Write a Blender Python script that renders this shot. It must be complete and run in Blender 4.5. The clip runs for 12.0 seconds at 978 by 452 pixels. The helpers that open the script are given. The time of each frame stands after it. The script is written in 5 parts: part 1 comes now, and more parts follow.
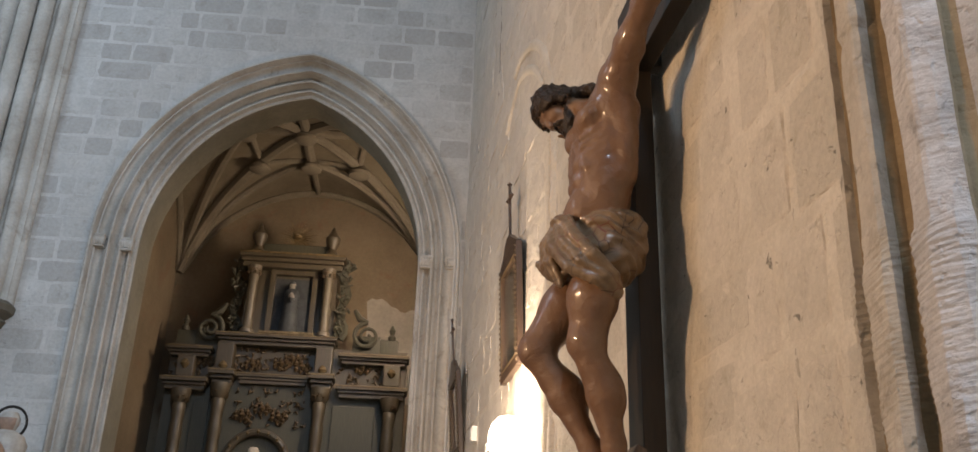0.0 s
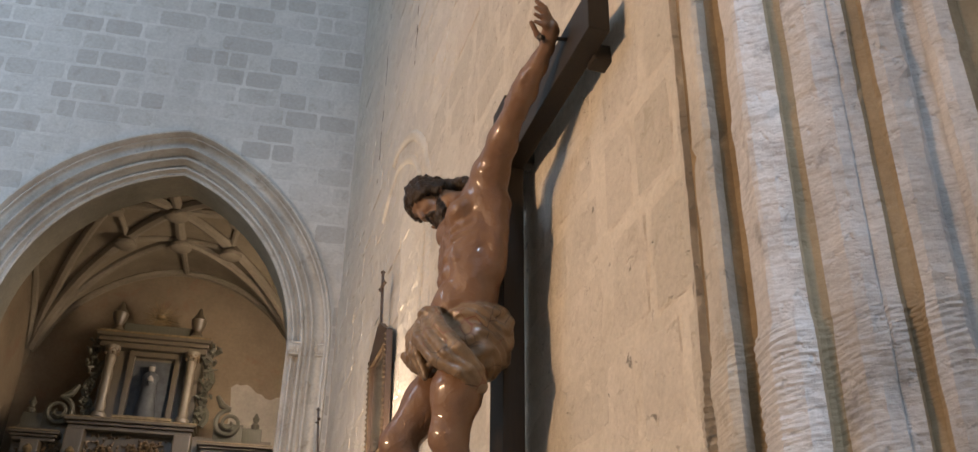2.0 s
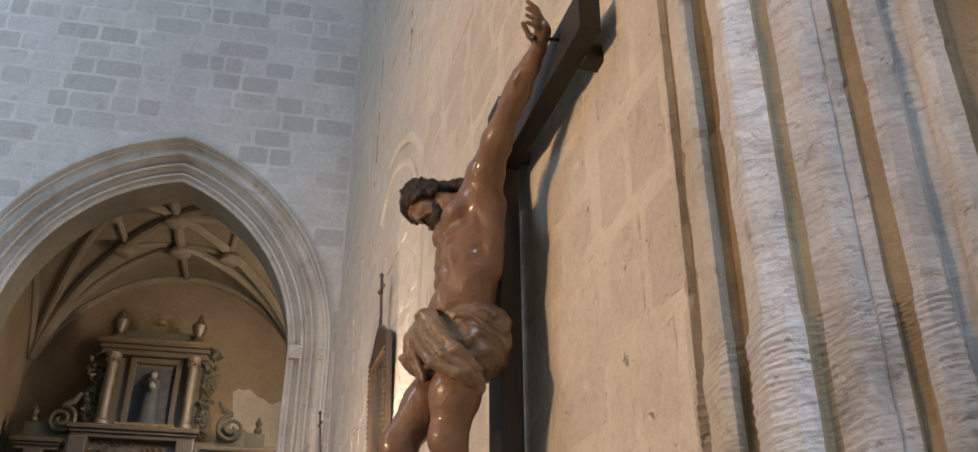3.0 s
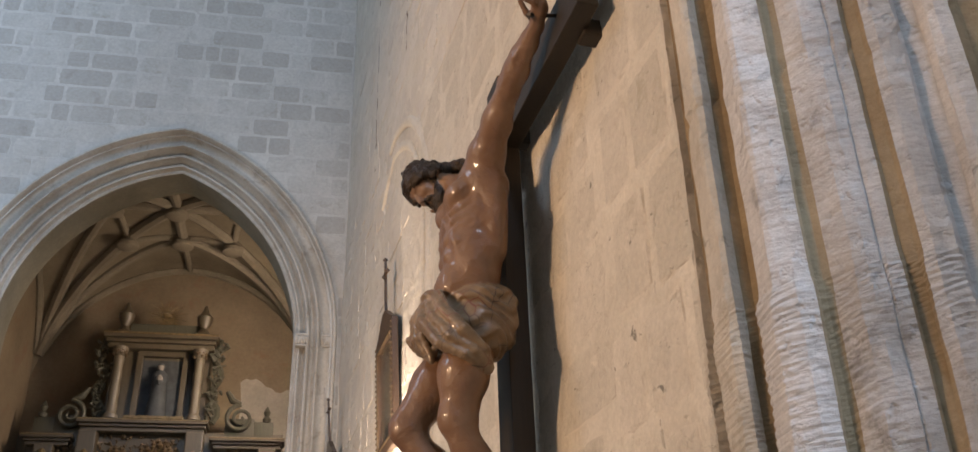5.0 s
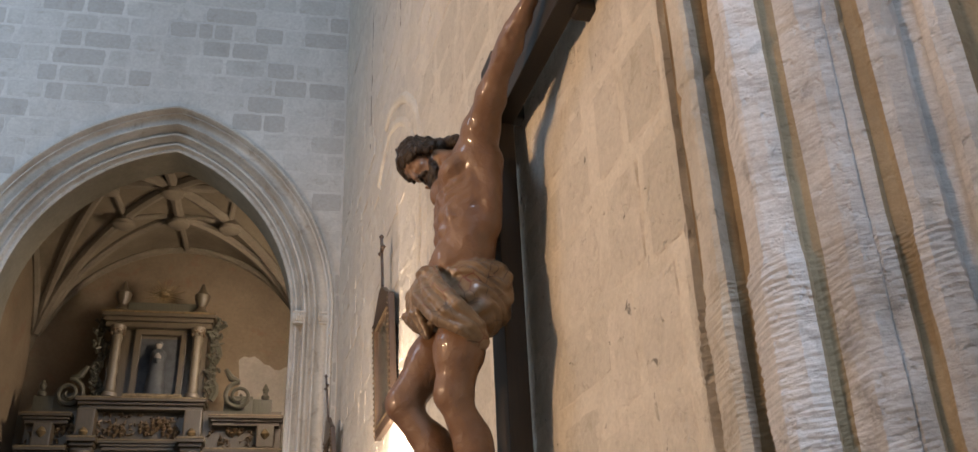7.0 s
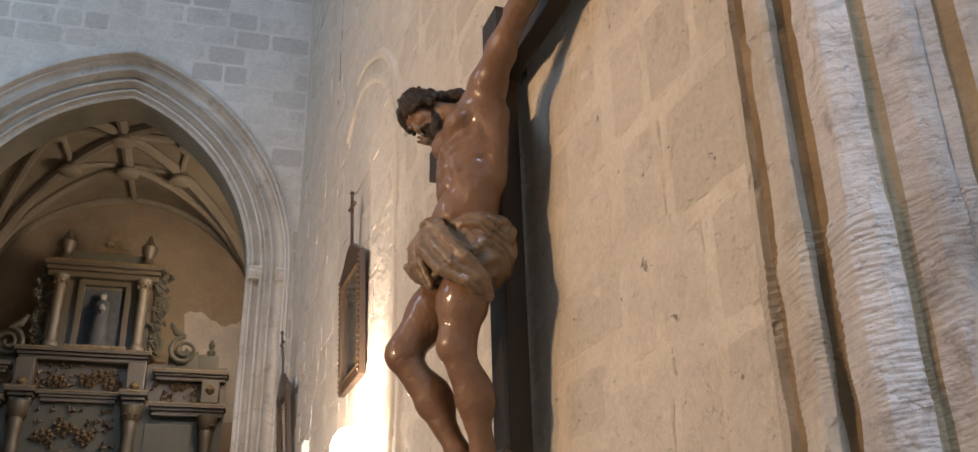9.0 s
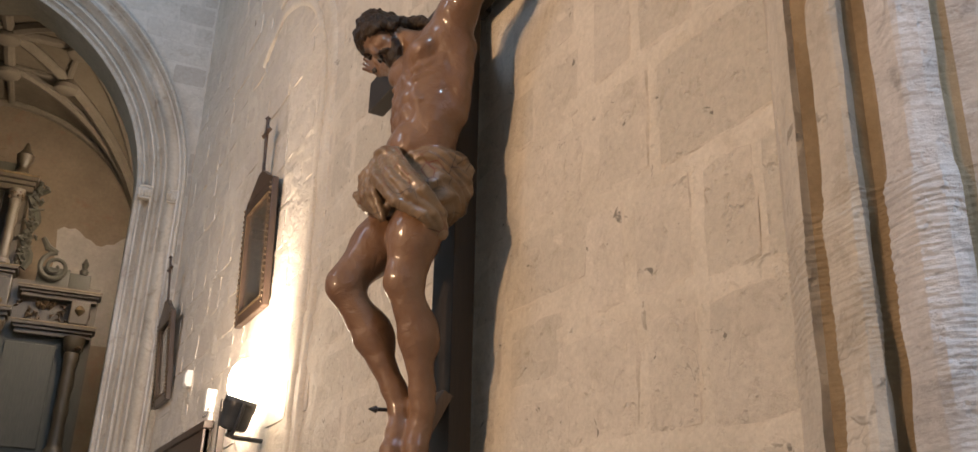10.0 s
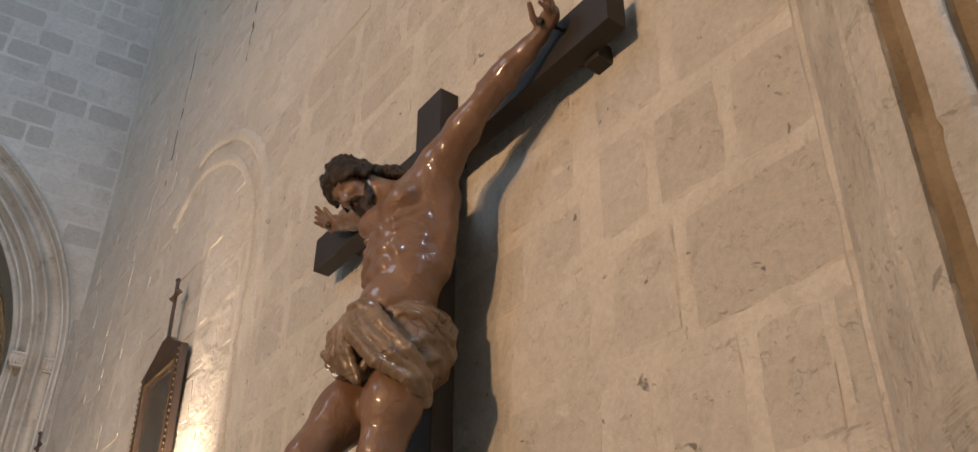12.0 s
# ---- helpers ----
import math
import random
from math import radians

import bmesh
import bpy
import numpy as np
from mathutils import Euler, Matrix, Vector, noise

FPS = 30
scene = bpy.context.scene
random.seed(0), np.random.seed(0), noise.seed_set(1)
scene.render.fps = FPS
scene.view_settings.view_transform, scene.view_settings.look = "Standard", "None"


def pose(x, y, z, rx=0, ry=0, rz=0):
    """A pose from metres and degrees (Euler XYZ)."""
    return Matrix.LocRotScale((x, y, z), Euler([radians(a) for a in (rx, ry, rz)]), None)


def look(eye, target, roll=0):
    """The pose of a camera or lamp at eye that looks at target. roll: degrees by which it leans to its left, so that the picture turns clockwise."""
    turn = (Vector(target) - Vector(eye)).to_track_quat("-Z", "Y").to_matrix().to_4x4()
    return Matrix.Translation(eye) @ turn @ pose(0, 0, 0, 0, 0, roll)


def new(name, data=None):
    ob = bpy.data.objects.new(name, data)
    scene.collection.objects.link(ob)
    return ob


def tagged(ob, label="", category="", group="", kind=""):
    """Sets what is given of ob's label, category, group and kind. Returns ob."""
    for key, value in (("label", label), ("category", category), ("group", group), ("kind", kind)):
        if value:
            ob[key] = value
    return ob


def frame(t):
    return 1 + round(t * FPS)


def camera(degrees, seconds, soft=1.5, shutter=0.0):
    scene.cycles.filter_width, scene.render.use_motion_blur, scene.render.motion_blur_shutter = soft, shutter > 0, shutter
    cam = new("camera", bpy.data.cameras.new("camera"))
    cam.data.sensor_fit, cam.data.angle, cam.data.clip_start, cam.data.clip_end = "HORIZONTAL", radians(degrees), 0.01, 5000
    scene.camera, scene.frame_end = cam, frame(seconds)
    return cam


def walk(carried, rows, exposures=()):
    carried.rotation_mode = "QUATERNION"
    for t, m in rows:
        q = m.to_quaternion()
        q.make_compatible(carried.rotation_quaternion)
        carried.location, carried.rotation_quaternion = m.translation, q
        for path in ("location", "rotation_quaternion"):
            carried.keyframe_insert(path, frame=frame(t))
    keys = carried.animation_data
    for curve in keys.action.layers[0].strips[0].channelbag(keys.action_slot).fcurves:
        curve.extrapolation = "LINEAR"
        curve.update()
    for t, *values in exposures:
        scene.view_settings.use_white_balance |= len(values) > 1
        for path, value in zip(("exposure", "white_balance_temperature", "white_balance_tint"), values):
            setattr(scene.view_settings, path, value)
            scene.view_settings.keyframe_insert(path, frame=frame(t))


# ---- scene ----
cam = camera(53.9, 12.0, soft=1.5)
METRES, EYE, TILT, LEAN, TURN = 1.35, 1.5, 0.0, 0.0, -8.4
ROWS = [
    (0.0, 0.0, 0.0, 0.0, -0.85, 23.1, -2.0),
    (0.5, 0.0065, 0.0046, 0.0025, -3.76, 24.38, -1.86),
    (1.0, 0.014, 0.002, 0.0077, -6.09, 26.4, -1.83),
    (1.5, 0.021, 0.0042, 0.009, -7.73, 28.24, -1.48),
    (2.0, 0.0248, 0.005, 0.0104, -8.41, 28.58, -1.02),
    (2.5, 0.0303, 0.0029, 0.0102, -8.1, 28.59, -0.42),
    (3.0, 0.0354, -0.0018, 0.0116, -7.91, 28.57, -0.09),
    (5.0, 0.031, 0.0085, 0.0049, -6.99, 27.6, 1.48),
    (5.5, 0.0292, 0.0026, 0.0064, -6.92, 26.72, 1.62),
    (6.0, 0.0329, -0.0047, 0.0055, -6.68, 26.64, 2.04),
    (6.5, 0.0356, -0.0007, 0.0046, -6.53, 26.63, 2.38),
    (7.0, 0.0366, 0.0067, 0.0015, -6.97, 26.2, 1.93),
    (9.0, -0.1331, 0.0538, -0.0282, -11.37, 24.25, 1.1),
    (9.5, -0.1734, 0.1627, -0.0342, -14.38, 21.48, 0.37),
    (10.0, -0.2936, 0.2006, -0.0328, -20.3, 21.61, -1.62),
    (10.5, -0.4358, 0.2408, -0.0152, -27.2, 22.98, -2.4),
    (11.0, -0.4716, 0.2883, 0.0012, -28.68, 26.85, -2.11),
    (11.5, -0.4426, 0.42, 0.0064, -27.86, 30.97, -0.51),
    (12.0, -0.4371, 0.5343, 0.0083, -27.9, 33.0, -0.37),
]
walk(cam, [(t, pose(0, 0, EYE, TILT, LEAN, TURN) @ pose(METRES * x, METRES * y, METRES * z, 90 + pitch, roll, yaw)) for t, x, y, z, yaw, pitch, roll in ROWS],
     exposures=((0.0, -0.98, 7250, 16), (2.0, -0.82, 7000, 16), (9.5, -0.82, 6880, 16), (12.0, -1.03, 7050, 16)))

# ---- world, lamps, exposure ----
WALL = 1.159            # face of the wall that carries the cross
CORNER = 9.5            # where it meets the end wall
END = Matrix.Translation((WALL, CORNER, 0)) @ pose(0, 0, 0, 0, 0, -5.0)   # frame of the end wall: x right, y behind it

world = bpy.data.worlds.new("sky")
scene.world = world
world.use_nodes = True
wn = world.node_tree.nodes
sky = wn.new("ShaderNodeTexSky")
sky.sky_type, sky.sun_disc, sky.sun_elevation, sky.sun_rotation = "NISHITA", False, radians(40), radians(200)
wn["Background"].inputs[1].default_value = 0.1
world.node_tree.links.new(sky.outputs[0], wn["Background"].inputs[0])


def lamp(name, kind, m, energy, color, **extra):
    data = bpy.data.lights.new(name, kind)
    data.energy, data.color = energy, color
    if kind == "AREA":
        data.shape, data.size, data.size_y = "RECTANGLE", extra["size"], extra["size_y"]
    elif kind == "SPOT":
        data.spot_size, data.spot_blend, data.shadow_soft_size = radians(extra["angle"]), extra["blend"], extra["soft"]
    else:
        data.shadow_soft_size = extra["soft"]
    ob = new(name, data)
    ob.matrix_world = m
    return ob


CH_OPENING = (-0.16, 1.85)   # unseen opening added in the chapel's side wall, in the frame END
WARM, COOL = (1.0, 0.69, 0.42), (0.50, 0.72, 1.0)
# daylight of the windows high behind the camera, high on the left, and in the aisle beyond the pier
lamp("window_daylight", "AREA", look((0.28, -5.9, 12.5), (-0.9, 9.5, 5.0)), 1800, COOL, size=1.6, size_y=3.6)
lamp("aisle_daylight", "AREA", look((3.2, -5.9, 6.2), (0.95, 1.1, 2.8)), 2050, COOL, size=1.6, size_y=4.0)
lamp("window_daylight_left", "AREA", look((-8.9, 5.0, 10.0), (-2.5, 9.6, 7.5)), 560, COOL, size=2.4, size_y=4.0)
# floodlight across the nave that lights the cross, and the one on the wall
lamp("nave_floodlight", "SPOT", look((-6.5, 1.0, 3.4), (1.1, 4.5, 3.2)), 2500, WARM, angle=75, blend=0.9, soft=0.17)
lamp("nave_floodlight_beside", "SPOT", look((-6.3, 2.3, 3.7), (1.1, 4.5, 3.2)), 820, WARM, angle=75, blend=0.9, soft=0.17)
lamp("wall_floodlight", "SPOT", look((0.93, 5.72, 2.60), (1.08, 6.0, 2.86)), 430, (1.0, 0.84, 0.66), angle=165, blend=0.8, soft=0.08)
# Warm fill added to brighten the chapel, set in an opening out of view.
lamp("chapel_daylight", "AREA", END @ look((CH_OPENING[0], CH_OPENING[1], 6.15), (-1.9, 4.6, 4.7)), 290, (1.0, 0.83, 0.64), size=0.6, size_y=1.2)

# ---- materials ----


class Nodes:
    """A node material with short calls for what repeats."""

    def __init__(self, name, rough=0.8, metal=0.0):
        self.mat = bpy.data.materials.new(name)
        self.mat.use_nodes = True
        self.t = self.mat.node_tree
        self.b = self.t.nodes["Principled BSDF"]
        self.b.inputs["Roughness"].default_value = rough
        self.b.inputs["Metallic"].default_value = metal
        self.co = self.t.nodes.new("ShaderNodeNewGeometry").outputs["Position"]

    def link(self, a, b):
        self.t.links.new(a, b)

    def stretch(self, sx, sy, sz):
        n = self.t.nodes.new("ShaderNodeMapping")
        n.inputs["Scale"].default_value = (sx, sy, sz)
        self.link(self.co, n.inputs["Vector"])
        return n.outputs[0]

    def noise(self, scale, detail=5.0, rough=0.55, co=None, distort=0.0):
        n = self.t.nodes.new("ShaderNodeTexNoise")
        n.inputs["Scale"].default_value, n.inputs["Detail"].default_value = scale, detail
        n.inputs["Roughness"].default_value, n.inputs["Distortion"].default_value = rough, distort
        self.link(co or self.co, n.inputs["Vector"])
        return n.outputs["Fac"]

    def cells(self, scale, co=None, edge=True):
        n = self.t.nodes.new("ShaderNodeTexVoronoi")
        n.feature = "DISTANCE_TO_EDGE" if edge else "F1"
        n.inputs["Scale"].default_value = scale
        self.link(co or self.co, n.inputs["Vector"])
        return n.outputs["Distance"]

    def island(self):
        return self.t.nodes.new("ShaderNodeNewGeometry").outputs["Random Per Island"]

    def chance(self):
        return self.t.nodes.new("ShaderNodeObjectInfo").outputs["Random"]

    def ramp(self, fac, *stops):
        n = self.t.nodes.new("ShaderNodeValToRGB")
        e = n.color_ramp.elements
        while len(e) < len(stops):
            e.new(0.5)
        for el, (at, c) in zip(e, stops):
            el.position, el.color = at, (*c, 1) if len(c) == 3 else c
        self.link(fac, n.inputs["Fac"])
        return n.outputs["Color"]

    def grey(self, fac, lo, hi, a=0.0, b=1.0):
        return self.ramp(fac, (lo, (a, a, a)), (hi, (b, b, b)))

    def mix(self, fac, a, b, how="MIX"):
        n = self.t.nodes.new("ShaderNodeMix")
        n.data_type, n.blend_type = "RGBA", how
        for sock, v in ((n.inputs["Factor"], fac), (n.inputs["A"], a), (n.inputs["B"], b)):
            if isinstance(v, (int, float)):
                sock.default_value = v
            elif isinstance(v, tuple):
                sock.default_value = (*v, 1)
            else:
                self.link(v, sock)
        return n.outputs["Result"]

    def bump(self, height, strength, distance, under=None):
        n = self.t.nodes.new("ShaderNodeBump")
        n.inputs["Strength"].default_value, n.inputs["Distance"].default_value = strength, distance
        self.link(height, n.inputs["Height"])
        if under:
            self.link(under, n.inputs["Normal"])
        return n.outputs[0]

    def done(self, color, normal=None, rough=None):
        if isinstance(color, tuple):
            self.b.inputs["Base Color"].default_value = (*color, 1)
        else:
            self.link(color, self.b.inputs["Base Color"])
        if normal:
            self.link(normal, self.b.inputs["Normal"])
        if rough:
            self.link(rough, self.b.inputs["Roughness"])
        return self.mat


def stone(name, light, dark, grain=40.0, blotch=2.2, dirt=(0.16, 0.12, 0.08), dirty=0.35, relief=0.006, per="none", dark_share=0.2, tint=(0.2, 0.16, 0.13), comb=0.0, worn=0.0):
    """Limestone: blotches, grain, pits and dirt; per: what sets one block apart from the next; worn: cracks and scuffs."""
    n = Nodes(name, 0.88)
    fine = n.noise(grain, 6, 0.7)
    c = n.mix(n.grey(n.noise(blotch, 6, 0.6), 0.32, 0.68), dark, light)
    if per != "none":
        r = n.chance() if per == "object" else n.island()
        c = n.mix(n.ramp(r, (1 - dark_share, (0.0, 0.0, 0.0)), (1.0 - dark_share * 0.5, (0.85, 0.85, 0.85))), c, tint)
        c = n.mix(0.25, c, n.ramp(r, (0.0, tuple(v * 0.7 for v in light)), (0.6, light)))
    c = n.mix(0.35, c, n.mix(1.0, c, n.ramp(fine, (0.32, (0.72, 0.72, 0.72)), (0.68, (1.3, 1.3, 1.3))), "MULTIPLY"))
    c = n.mix(n.grey(n.noise(blotch * 2.6, 5, 0.7, distort=0.6), 0.55, 0.75, 0, dirty), c, dirt)
    pits = n.grey(n.noise(grain * 0.45, 3, 0.5), 0.28, 0.4)
    h = n.bump(n.noise(grain * 0.3, 8, 0.7), 0.6, relief)
    h = n.bump(pits, 0.5, relief * 0.6, h)
    if worn:
        h = n.bump(n.noise(2.6, 4, 0.6, distort=0.5), 0.7, 0.05, h)
        chip = n.grey(n.noise(15, 3, 0.55, distort=0.7), 0.68, 0.72, 0, min(1.0, worn * 1.6))
        c = n.mix(chip, c, tuple(v * 0.42 for v in dark))
        h = n.bump(chip, -0.8, 0.015, h)
        scuff = n.grey(n.noise(9, 8, 0.75, distort=0.4), 0.60, 0.68, 0, 0.55 * worn)
        c = n.mix(scuff, c, tuple(min(0.8, v * 1.3) for v in light))
        f = n.noise(3.2, 4, 0.6, distort=1.0)
        line = n.ramp(f, (0.492, (0, 0, 0)), (0.498, (1, 1, 1)), (0.502, (1, 1, 1)), (0.508, (0, 0, 0)))
        here = n.grey(n.noise(3.1, 3, 0.5), 0.61, 0.67, 0, worn)
        crack = n.mix(1.0, line, here, "MULTIPLY")
        c = n.mix(crack, c, tuple(v * 0.5 for v in dark))
        h = n.bump(crack, -0.8, 0.012, h)
    if comb:                                        # marks of the claw chisel
        h = n.bump(n.noise(16, 3, 0.5, n.stretch(1.0, 1.0, 3.5)), 0.6, comb, h)
    return n.done(c, h)


def joint_dirt_shade(name, light, dirt):
    """Rim of a stone: the same stone with broken lines of dirt and loose mortar, darkened for the joints' shadow lines.
    """
    n = Nodes(name, 0.9)
    c = n.mix(n.grey(n.noise(7, 6, 0.7), 0.48, 0.64, 0, 0.5), light, dirt)
    return n.done(c, n.bump(n.noise(45, 6, 0.7), 0.7, 0.01))


def plain(name, color, rough, metal=0.0, vary=0.25, scale=25.0, relief=0.001):
    n = Nodes(name, rough, metal)
    f = n.noise(scale, 5, 0.6)
    c = n.ramp(f, (0.3, tuple(v * (1 - vary) for v in color)), (0.7, tuple(min(1, v * (1 + vary * 0.5)) for v in color)))
    return n.done(c, n.bump(n.noise(scale * 2, 4), 0.4, relief), n.grey(n.noise(scale * 0.6, 4), 0.3, 0.7, rough * 0.8, min(1, rough * 1.2)))


RIM = joint_dirt_shade("stone_rim", (0.56, 0.505, 0.43), (0.22, 0.18, 0.13))
END_RIM = joint_dirt_shade("end_stone_rim", (0.50, 0.47, 0.43), (0.25, 0.22, 0.185))
MORTAR = stone("lime_mortar", (0.60, 0.545, 0.465), (0.475, 0.428, 0.356), 60, 2.6, (0.33, 0.275, 0.20), 0.45, 0.016, worn=0.4)
WALL_STONE = stone("wall_limestone", (0.585, 0.53, 0.45), (0.455, 0.41, 0.342), 55, 4.5, (0.30, 0.252, 0.187), 0.6, 0.03, "object", 0.5, (0.42, 0.38, 0.312), worn=0.7)
WALL_STONE_FAR = stone("wall_limestone_far", (0.60, 0.545, 0.475), (0.46, 0.415, 0.355), 45, 3.0, (0.30, 0.245, 0.18), 0.45, 0.016, "island", 0.25, (0.48, 0.42, 0.35))
END_MORTAR = stone("end_wall_mortar", (0.52, 0.49, 0.45), (0.40, 0.375, 0.345), 30, 1.6, (0.26, 0.225, 0.18), 0.45, 0.014)
END_STONE = stone("end_wall_limestone", (0.50, 0.47, 0.43), (0.36, 0.333, 0.30), 30, 2.0, (0.24, 0.205, 0.16), 0.5, 0.02, "object", 0.36, (0.30, 0.275, 0.245))
MOULDED = stone("moulded_limestone", (0.51, 0.47, 0.415), (0.34, 0.30, 0.25), 35, 1.6, (0.19, 0.145, 0.10), 0.7, 0.012)
# Dark olive soffit: the shade inside the arch is put into its colour.
SOFFIT = stone("shaded_soffit_plaster", (0.24, 0.215, 0.16), (0.17, 0.15, 0.105), 25, 1.4, (0.11, 0.095, 0.06), 0.5, 0.006)
PIER = stone("pier_limestone", (0.60, 0.565, 0.54), (0.34, 0.312, 0.29), 80, 3.6, (0.12, 0.108, 0.10), 0.8, 0.012, comb=0.012, worn=0.3)
SPLAY = stone("splay_limestone", (0.58, 0.515, 0.43), (0.42, 0.365, 0.295), 60, 4.0, (0.27, 0.215, 0.155), 0.5, 0.016, comb=0.004, worn=0.4)
# Ochre stone; in the hollows its brown also carries their shade.
OCHRE = stone("pier_shaded_ochre_limestone", (0.33, 0.245, 0.15), (0.225, 0.16, 0.092), 80, 6.0, (0.19, 0.13, 0.075), 0.5, 0.006, comb=0.003)
# Chapel plaster, whitewash and ribs: the bay's dimness is darkened into the colours.
CHAPEL = stone("chapel_plaster_dimmed", (0.165, 0.125, 0.082), (0.11, 0.083, 0.052), 20, 1.2, (0.15, 0.07, 0.04), 0.6, 0.006)
PATCH = stone("whitewash", (0.26, 0.235, 0.205), (0.20, 0.18, 0.155), 20, 2.0, (0.30, 0.25, 0.19), 0.4, 0.004)
VAULT = stone("vault_plaster_dimmed", (0.15, 0.122, 0.083), (0.10, 0.08, 0.053), 20, 1.6, (0.12, 0.085, 0.05), 0.5, 0.006)
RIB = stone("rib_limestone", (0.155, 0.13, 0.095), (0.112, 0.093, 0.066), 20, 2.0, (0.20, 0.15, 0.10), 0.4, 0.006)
CABLE = stone("dark_wall_cable", (0.20, 0.165, 0.13), (0.11, 0.09, 0.07), 40, 6.0, (0.06, 0.05, 0.04), 0.5, 0.006)
FLOOR = stone("floor_stone", (0.34, 0.30, 0.25), (0.25, 0.22, 0.18), 30, 1.5, (0.12, 0.10, 0.08), 0.4, 0.002)


def painted_wood(name, color, rough, coat):
    """Cross timber: dark paint with grain along the piece, rubbed edges."""
    n = Nodes(name, rough)
    g = n.noise(12, 6, 0.6, n.stretch(8, 8, 0.6))
    c = n.ramp(g, (0.3, tuple(v * 0.7 for v in color)), (0.75, tuple(v * 1.35 for v in color)))
    c = n.mix(n.grey(n.noise(30, 6, 0.7), 0.62, 0.78, 0, 0.5), c, tuple(v * 2.2 for v in color))
    n.b.inputs["Coat Weight"].default_value = coat
    n.b.inputs["Coat Roughness"].default_value = 0.35
    return n.done(c, n.bump(g, 0.3, 0.002))


CROSS_WOOD = painted_wood("cross_paint", (0.019, 0.0118, 0.0058), 0.6, 0.03)
FOOT_WOOD = painted_wood("footrest_wood", (0.10, 0.058, 0.032), 0.5, 0.05)
FRAME_WOOD = painted_wood("frame_wood", (0.045, 0.026, 0.016), 0.4, 0.3)
ALTAR_WOOD = painted_wood("altar_walnut", (0.056, 0.043, 0.026), 0.5, 0.1)
ALTAR_DARK = painted_wood("altar_dark_panel", (0.045, 0.043, 0.029), 0.6, 0.02)
ALTAR_PALE = painted_wood("altar_pale_paint", (0.095, 0.078, 0.055), 0.5, 0.1)
GILT = plain("worn_gilding", (0.15, 0.105, 0.05), 0.5, 0.3, 0.5, 18)
DULL_GILT = plain("dull_gilding", (0.085, 0.055, 0.028), 0.5, 0.2, 0.5, 18)
IRON = plain("dark_iron", (0.05, 0.042, 0.036), 0.5, 0.7, 0.3, 40)
BLACK_METAL = plain("black_enamel", (0.03, 0.03, 0.03), 0.4, 0.0, 0.3, 30)
WHITE_PLASTIC = plain("white_plastic", (0.75, 0.74, 0.70), 0.45, 0.0, 0.06, 20)
PALE_PAINT = plain("pale_polychrome", (0.42, 0.37, 0.31), 0.5, 0.0, 0.25, 14)
DULL_PAINT = plain("dulled_polychrome", (0.16, 0.14, 0.12), 0.6, 0.0, 0.3, 14)
BLUE_PAINT = plain("faded_blue_polychrome", (0.03, 0.034, 0.038), 0.75, 0.0, 0.3, 14)


def skin_material():
    n = Nodes("polychrome_flesh", 0.5)
    c = n.mix(n.grey(n.noise(6, 5, 0.6), 0.3, 0.7), (0.138, 0.068, 0.034), (0.196, 0.106, 0.057))
    c = n.mix(n.grey(n.noise(22, 6, 0.65), 0.58, 0.75, 0, 0.45), c, (0.10, 0.042, 0.02))
    n.b.inputs["Coat Weight"].default_value = 0.45
    n.b.inputs["Coat Roughness"].default_value = 0.09
    n.b.inputs["Specular IOR Level"].default_value = 0.3
    return n.done(c, n.bump(n.noise(40, 5, 0.6), 0.3, 0.004, n.bump(n.noise(19, 4, 0.55, distort=0.8), 0.55, 0.015)), n.grey(n.noise(14, 4), 0.3, 0.7, 0.42, 0.58))


def hair_material():
    n = Nodes("carved_hair", 0.38)
    s = n.noise(60, 5, 0.6, n.stretch(1.0, 0.7, 0.45), 1.5)
    n.b.inputs["Specular IOR Level"].default_value = 0.2
    return n.done(n.ramp(s, (0.35, (0.013, 0.008, 0.005)), (0.7, (0.052, 0.031, 0.016))), n.bump(s, 0.9, 0.008))


def cloth_material():
    n = Nodes("gessoed_cloth", 0.42)
    c = n.mix(n.grey(n.noise(12, 5, 0.6), 0.35, 0.7), (0.135, 0.085, 0.046), (0.225, 0.147, 0.083))
    crack = n.cells(16, n.stretch(0.9, 0.9, 0.7))
    on = n.grey(n.noise(5, 3, 0.5), 0.42, 0.55)
    line = n.mix(on, (0, 0, 0), n.grey(crack, 0.012, 0.03, 0.85, 0.0))
    c = n.mix(line, c, n.ramp(n.noise(3.0, 2), (0.5, (0.035, 0.02, 0.014)), (0.56, (0.13, 0.032, 0.02))))
    n.b.inputs["Coat Weight"].default_value = 0.3
    n.b.inputs["Specular IOR Level"].default_value = 0.3
    n.b.inputs["Coat Roughness"].default_value = 0.13
    return n.done(c, n.bump(n.noise(26, 5, 0.6, n.stretch(1.0, 1.0, 0.5)), 0.6, 0.006))


SKIN, HAIR, CLOTH = skin_material(), hair_material(), cloth_material()


def glow(name, color, strength):
    m = bpy.data.materials.new(name)
    m.use_nodes = True
    b = m.node_tree.nodes["Principled BSDF"]
    b.inputs["Base Color"].default_value = (1, 1, 1, 1)
    b.inputs["Emission Color"].default_value = (*color, 1)
    b.inputs["Emission Strength"].default_value = strength
    return m


LAMP_GLASS = glow("lit_lamp_glass", (1.0, 0.86, 0.66), 30)
